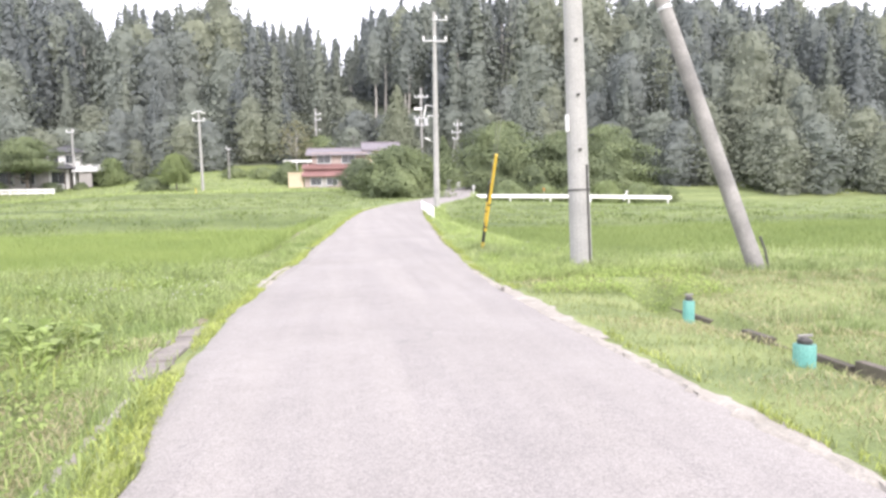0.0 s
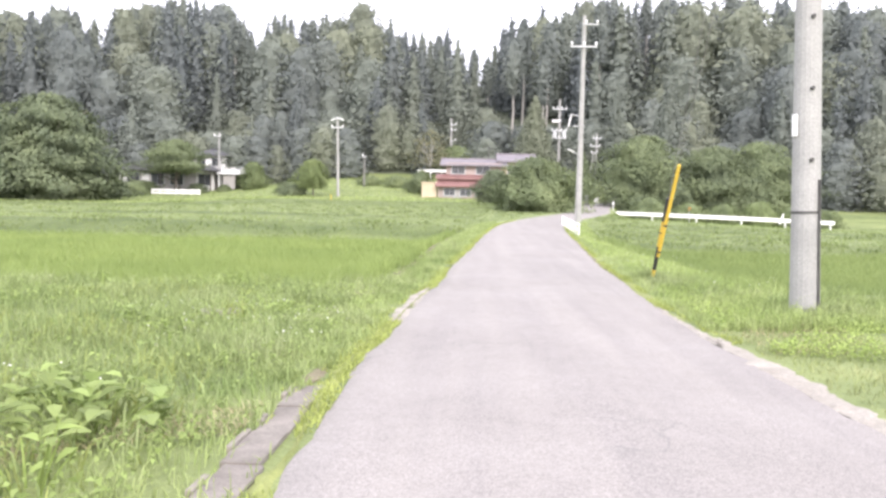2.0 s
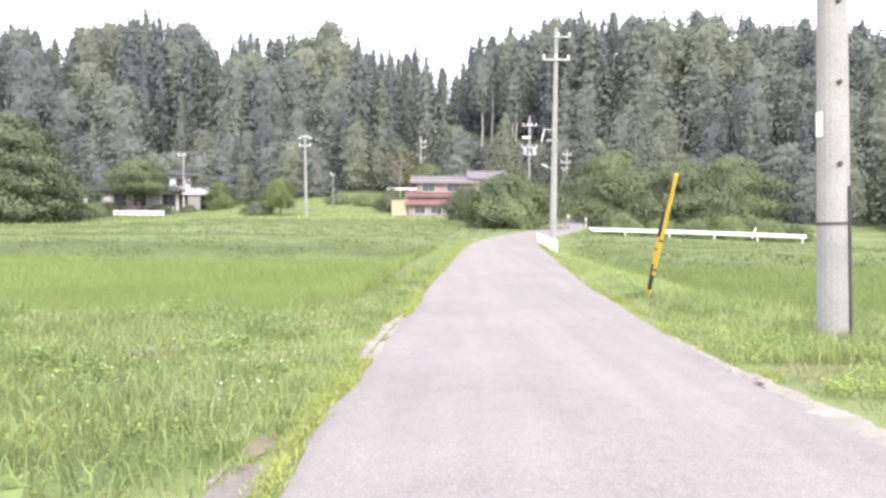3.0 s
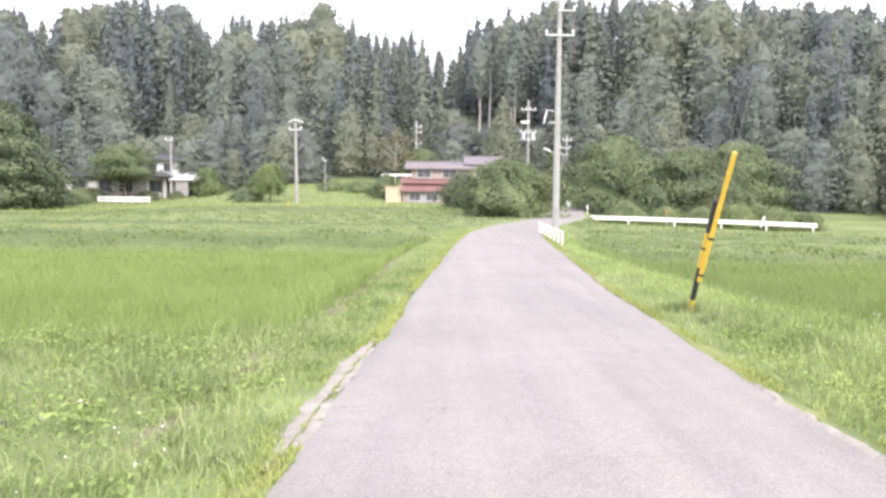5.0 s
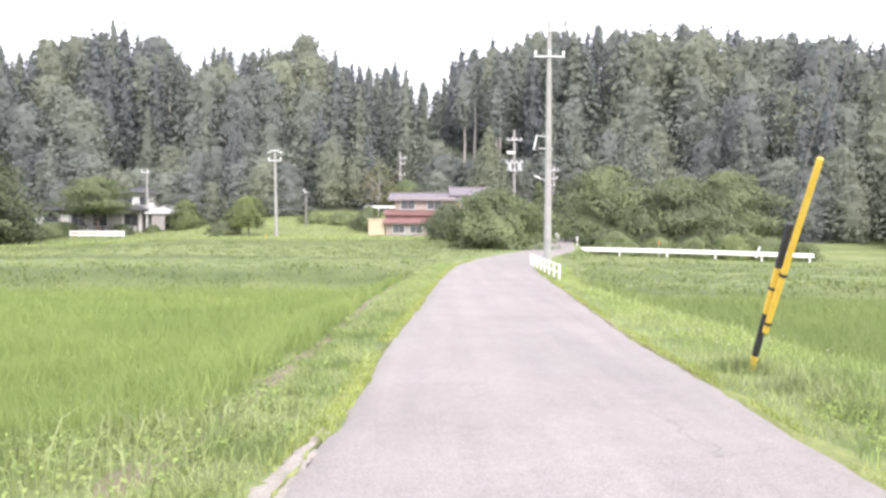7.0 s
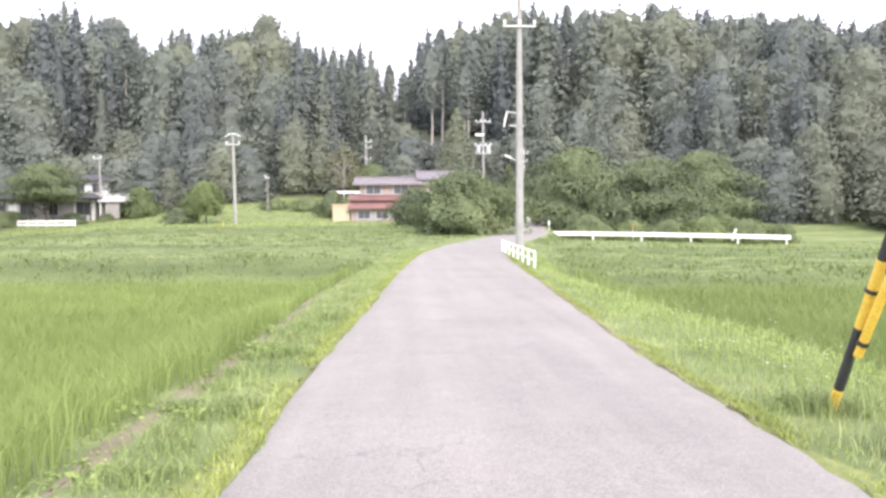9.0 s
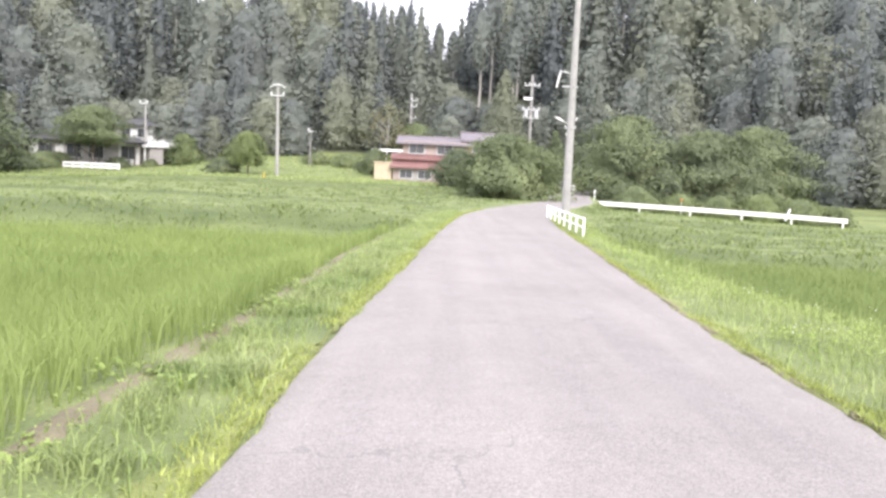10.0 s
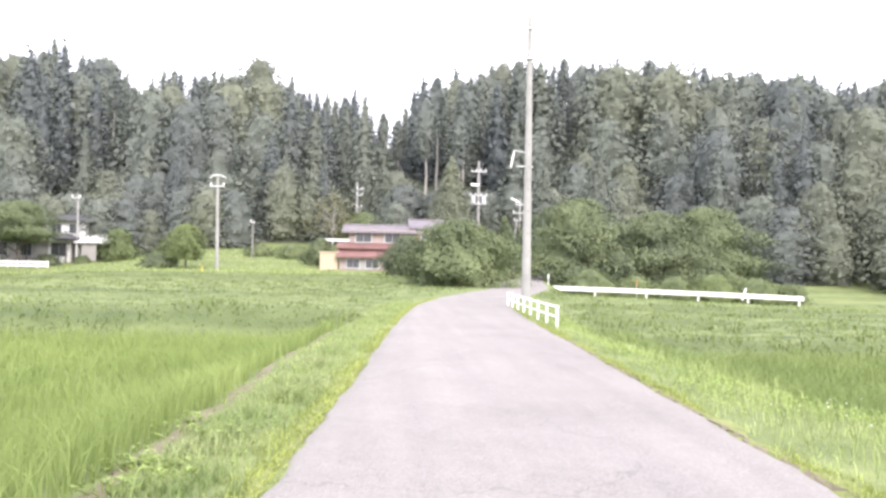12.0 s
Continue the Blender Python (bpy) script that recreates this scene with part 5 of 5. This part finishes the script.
BZ = float(land(19.0, 103)) - 0.1
barn = empty("shed", (19.0, 103.5, BZ), "weathered grey shed with a light roof at the lane's bend", "shed")
part("wall", Geo().box((0, 0, 1.1), (3.2, 3.0, 2.2), 0, 0.02), M_GREYWALL, barn)
part("roof", slab_roof(Geo(), -2.0, 2.0, -2.0, 2.0, 2.2, 3.0), M_GREYROOF, barn)
part("door", Geo().box((0.3, -1.53, 0.95), (1.1, 0.06, 1.8), 0, 0.01), M_BARK, barn)
stone = empty("stone_marker", (12.2, 93.5, float(land(12.2, 93.5)) - 0.1), "small grey stone marker beside the bend", "stone")
part("slab", Geo().box((0, 0, 0.6), (0.5, 0.3, 1.3), 0, 0.08), M_CONCRETE, stone)
part("base", Geo().box((0, 0, 0.1), (0.9, 0.6, 0.35), 0, 0.04), M_BRACE, stone)
sign = empty("road_sign", (12.9, 90.5, float(land(12.9, 90.5)) - 0.1), "small white warning board on a short post", "sign")
part("post", Geo().tube([(0, 0, 0), (0, 0, 1.0)], [0.03, 0.03], 8), M_STEEL, sign)
part("board", Geo().box((0, -0.04, 0.85), (0.42, 0.03, 0.5), 0, 0.01), M_WHITE, sign)


# ---- drain, pipes and slabs by the road ----
for (x, y, h, r) in ((3.80, 9.15, 0.36, 0.062), (3.64, 6.73, 0.33, 0.085)):
    z = float(land(x, y)) - (0.16 if r > 0.07 else 0.11)
    pp = empty("standpipe", lean_pose(x, y, z, 0.03, 0.02), "faded teal plastic pipe standing by the drain with a capped valve", "pipe", "teal standpipes")
    body_ = part("sleeve", Geo().tube([(0, 0, 0), (0, 0, h - 0.02), (0, 0, h), (0, 0, h), (0, 0, h - 0.1)], [r, r, r * 0.97, r * 0.86, r * 0.84], 18, False), M_TEAL, pp)
    cap = part("valve", Geo().tube([(0, 0, h - 0.12), (0, 0, h + 0.0), (0, 0, h + 0.03), (0, 0, h + 0.05)], [r * 0.62, r * 0.62, r * 0.7, r * 0.3], 14), M_DARK, pp, "dark grey valve body")
    part("handle", Geo().tube([(-r * 0.7, 0, h + 0.06), (r * 0.7, 0, h + 0.065)], [0.012, 0.012], 8).tube([(0, 0, h + 0.03), (0, 0, h + 0.07)], [0.014, 0.014], 8), M_BRACE, cap, "steel handle")

drain = empty("drain", (0, 0, 0), "old concrete drain with broken kerb pieces in the grass", "drain")
rng = np.random.default_rng(41)
for sx in (-0.30, 0.30):
    y = 2.2
    while y < 11.6:
        ln = rng.uniform(0.55, 0.8)
        if rng.uniform() < 0.85:
            z = -0.385 + rng.normal(0, 0.03)
            part("kerb", Geo().box((4.15 + sx + rng.normal(0, 0.015), y + ln / 2, z), (0.09, ln - 0.03, 0.34), rng.normal(0, 0.02), 0.012), M_KERB, drain)
        y += ln
part("bed", Geo().box((4.15, 6.8, -0.52), (0.54, 9.4, 0.06), 0, 0.01), M_DARKMUD, drain, "dark wet drain bed")

edging = empty("concrete_edging", (0, 0, 0), "pale worn concrete edging along the asphalt", "edging")
for y, ln in ((8.0, 1.15), (9.2, 1.2), (10.4, 1.2)):
    part("slab", Geo().box((float(road_x(y + ln / 2)) + 1.62 + 0.14, y + ln / 2, -0.055), (0.34, ln - 0.008, 0.10), 0.0, 0.03), M_EDGING, edging)
gutter = empty("gutter", (0, 0, 0), "row of brown-grey concrete gutter covers half buried in grass", "gutter")
for i in range(4):
    y = 7.15 + 0.58 * i
    ox, oz, tilt = rng.normal(0, 0.012), rng.normal(0, 0.008), rng.normal(0, 0.012)
    part("cover", Geo().box((-1.25 + ox, y, -0.03 + oz), (0.20, 0.57, 0.10), tilt, 0.015), M_SLAB, gutter)
    part("rim", Geo().box((-1.37 + ox, y + 0.1 * (i % 2), -0.025 + oz), (0.035, (0.22, 0.34, 0.16, 0.28)[i], 0.11), 2 * tilt, 0.012), M_EDGING, gutter, "pale chipped kerb rim")

slab = empty("concrete_slab", (-3.1, 12.9, float(land(-3.1, 12.9)) + 0.03), "grey concrete slab lying flat among the weeds", "slab")
part("block", Geo().box((0, 0, -0.02), (0.5, 0.36, 0.12), 0.2, 0.03), M_SLAB, slab)

# bare soil along the edges: ragged strips that follow the asphalt
def soil_strip(middle, y0, y1, wide, material, label, seed):
    r = np.random.default_rng(seed)
    g, rows = Geo(), np.arange(y0, y1, 0.09)
    v = []
    for y in rows:
        fade = math.sin(math.pi * (y - y0) / (y1 - y0)) ** 0.4 if y > y0 else 0.05
        w = wide * fade * max(0.6, 0.85 + 0.25 * math.sin(y * 2.7 + seed) + 0.15 * math.sin(y * 7.9))
        for q in (-1.0, -0.4, 0.3, 1.0):
            xx = middle(y) + q * w + r.normal(0, 0.018)
            edge_z = max(float(land(xx, y)), float(road_z(y)) + (0.014 if abs(xx - float(road_x(y))) < float(half(y)) + 0.02 else -0.2))
            v.append((xx, y, edge_z + (0.012 if abs(q) < 1 else -0.012) + r.normal(0, 0.003)))
    g.add(v, [(4 * i + k, 4 * i + 1 + k, 4 * i + 5 + k, 4 * i + 4 + k) for i in range(len(rows) - 1) for k in range(3)])
    return tagged(part("bare_soil", g, material), label, "soil", kind="stuff")


soil_strip(lambda y: float(road_x(y)) - 1.73, 12.2, 16.8, 0.14, M_DIRT, "worn strip of pale gravelly soil beside the asphalt", 61)
soil_strip(lambda y: -1.33, 9.25, 9.9, 0.10, M_LIP, "patch of bare brown soil at the gutter's end", 62)
soil_strip(lambda y: float(road_x(y)) + 1.63, 2.0, 8.2, 0.13, M_DIRT, "sandy strip along the asphalt's edge", 63)
soil_strip(lambda y: float(road_x(y)) + 1.71, 7.7, 12.0, 0.20, M_DIRT, "sandy soil washed over the concrete edging", 68)
soil_strip(lambda y: float(road_x(y)) + 1.62, 11.5, 14.5, 0.10, M_DIRT, "sandy strip along the asphalt's edge", 64)
soil_strip(lambda y: float(road_x(y)) + float(half(y)) + 0.02, 19.0, 33.0, 0.07, M_LIP, "brown soil along the asphalt's edge", 65)
soil_strip(lambda y: -2.3 + 0.2 * math.sin(y), 6.0, 7.0, 0.3, M_DIRT, "bare patch among the cut grass", 66)
soil_strip(lambda y: -1.0 - 0.03 * y, 3.0, 6.4, 0.05, M_DIRT, "worn soil beside the asphalt", 67)

# ---- broad-leaved weeds and flowers ----
def leaf_weed(x, y, n, spread, high, size, seed, label):
    r = np.random.default_rng(seed)
    z = float(land(x, y))
    w = empty("broadleaf_weed", (x, y, z - 0.02), label, "weed", "broad-leaved weeds")
    st, lf = Geo(), Geo()
    for i in range(n):
        a, d = r.uniform(0, math.tau), spread * math.sqrt(r.uniform())
        h = high * r.uniform(0.45, 1.0) * (1 - 0.4 * d / spread)
        tipv = Vector((math.cos(a) * d, math.sin(a) * d, h))
        if i % 2 == 0:
            st.tube([(tipv.x * 0.35, tipv.y * 0.35, 0), (tipv.x * 0.7, tipv.y * 0.7, h * 0.6), tipv], [0.007, 0.006, 0.003], 4, False)
        t = r.uniform(0, math.tau)
        u = Vector((math.cos(t), math.sin(t), r.uniform(-0.45, 0.1))).normalized()
        sd = u.cross(Vector((0, 0, 1))).normalized()
        up = sd.cross(u)
        s = size * r.uniform(0.6, 1.25)
        pts = [tipv, tipv + u * s * 0.3 + sd * s * 0.36 + up * 0.1 * s, tipv + u * s * 0.65 + sd * s * 0.27 + up * 0.06 * s, tipv + u * s - up * 0.12 * s,
               tipv + u * s * 0.65 - sd * s * 0.27 + up * 0.06 * s, tipv + u * s * 0.3 - sd * s * 0.36 + up * 0.1 * s, tipv + u * s * 0.5 - up * 0.02 * s]
        lf.add(pts, [(0, 1, 6), (1, 2, 6), (2, 3, 6), (3, 4, 6), (4, 5, 6), (5, 0, 6)])
    tagged(part("stalk_growth", st, M_WEED, w), kind="stuff")
    tagged(part("leafage", lf, M_WEED, w), kind="stuff")
    return w


leaf_weed(-2.3, 8.0, 80, 0.50, 0.40, 0.15, 301, "clump of large heart-shaped knotweed leaves in the grass")
leaf_weed(-2.75, 8.5, 40, 0.36, 0.34, 0.13, 302, "clump of large heart-shaped knotweed leaves in the grass")
leaf_weed(-2.1, 7.1, 16, 0.3, 0.45, 0.12, 303, "tall leggy broad-leaved weeds beside the clump")
rg = np.random.default_rng(333)
for i in range(26):
    y = 7.5 + 18 * rg.uniform() ** 1.1
    leaf_weed(float(road_x(y)) - 1.62 - rg.uniform(0.45, 1.25), y, int(rg.integers(14, 30)), rg.uniform(0.12, 0.28), rg.uniform(0.08, 0.18), rg.uniform(0.05, 0.075), 340 + i, "small dark tuft of broad-leaved weeds on the verge")
for i in range(10):
    leaf_weed(rg.uniform(-6.5, -2.2), rg.uniform(9.5, 16), 24, rg.uniform(0.2, 0.35), rg.uniform(0.2, 0.36), 0.10, 380 + i, "leafy weed tuft among the rank grass")

n = 520
fx, fy = rg.uniform(3.2, 7.5, n), 16 + 22 * rg.uniform(0, 1, n)
lx, ly = rg.uniform(-4.0, -1.4, n // 2), rg.uniform(7.5, 17, n // 2)
fx, fy = np.concatenate([fx, lx]), np.concatenate([fy, ly])
ok = (off_road(fx, fy) > 0.35) & ((fx < 0) | (off_road(fx, fy) < right_margin(fy))) & (wave(fx, fy, 0.8) > 0.1)
fx, fy = fx[ok], fy[ok]
fz = land(fx, fy) + rg.uniform(0.10, 0.26, len(fx))
fp = np.stack([fx, fy, fz], 1)
me = leaf_mesh("clover_flowers", np.concatenate([quads_at(fp, rg.normal(0, 0.5, fp.shape) + np.array([0, 0, 1.0]), np.full(len(fp), 0.028), rg), quads_at(fp, rg.normal(0, 0.5, fp.shape) + np.array([0, -1.0, 0]), np.full(len(fp), 0.024), rg)]), M_FLOWER)
tagged(new("clover_flowers", me), "tiny white clover blossoms scattered in the verge grass", "flowers", kind="stuff")
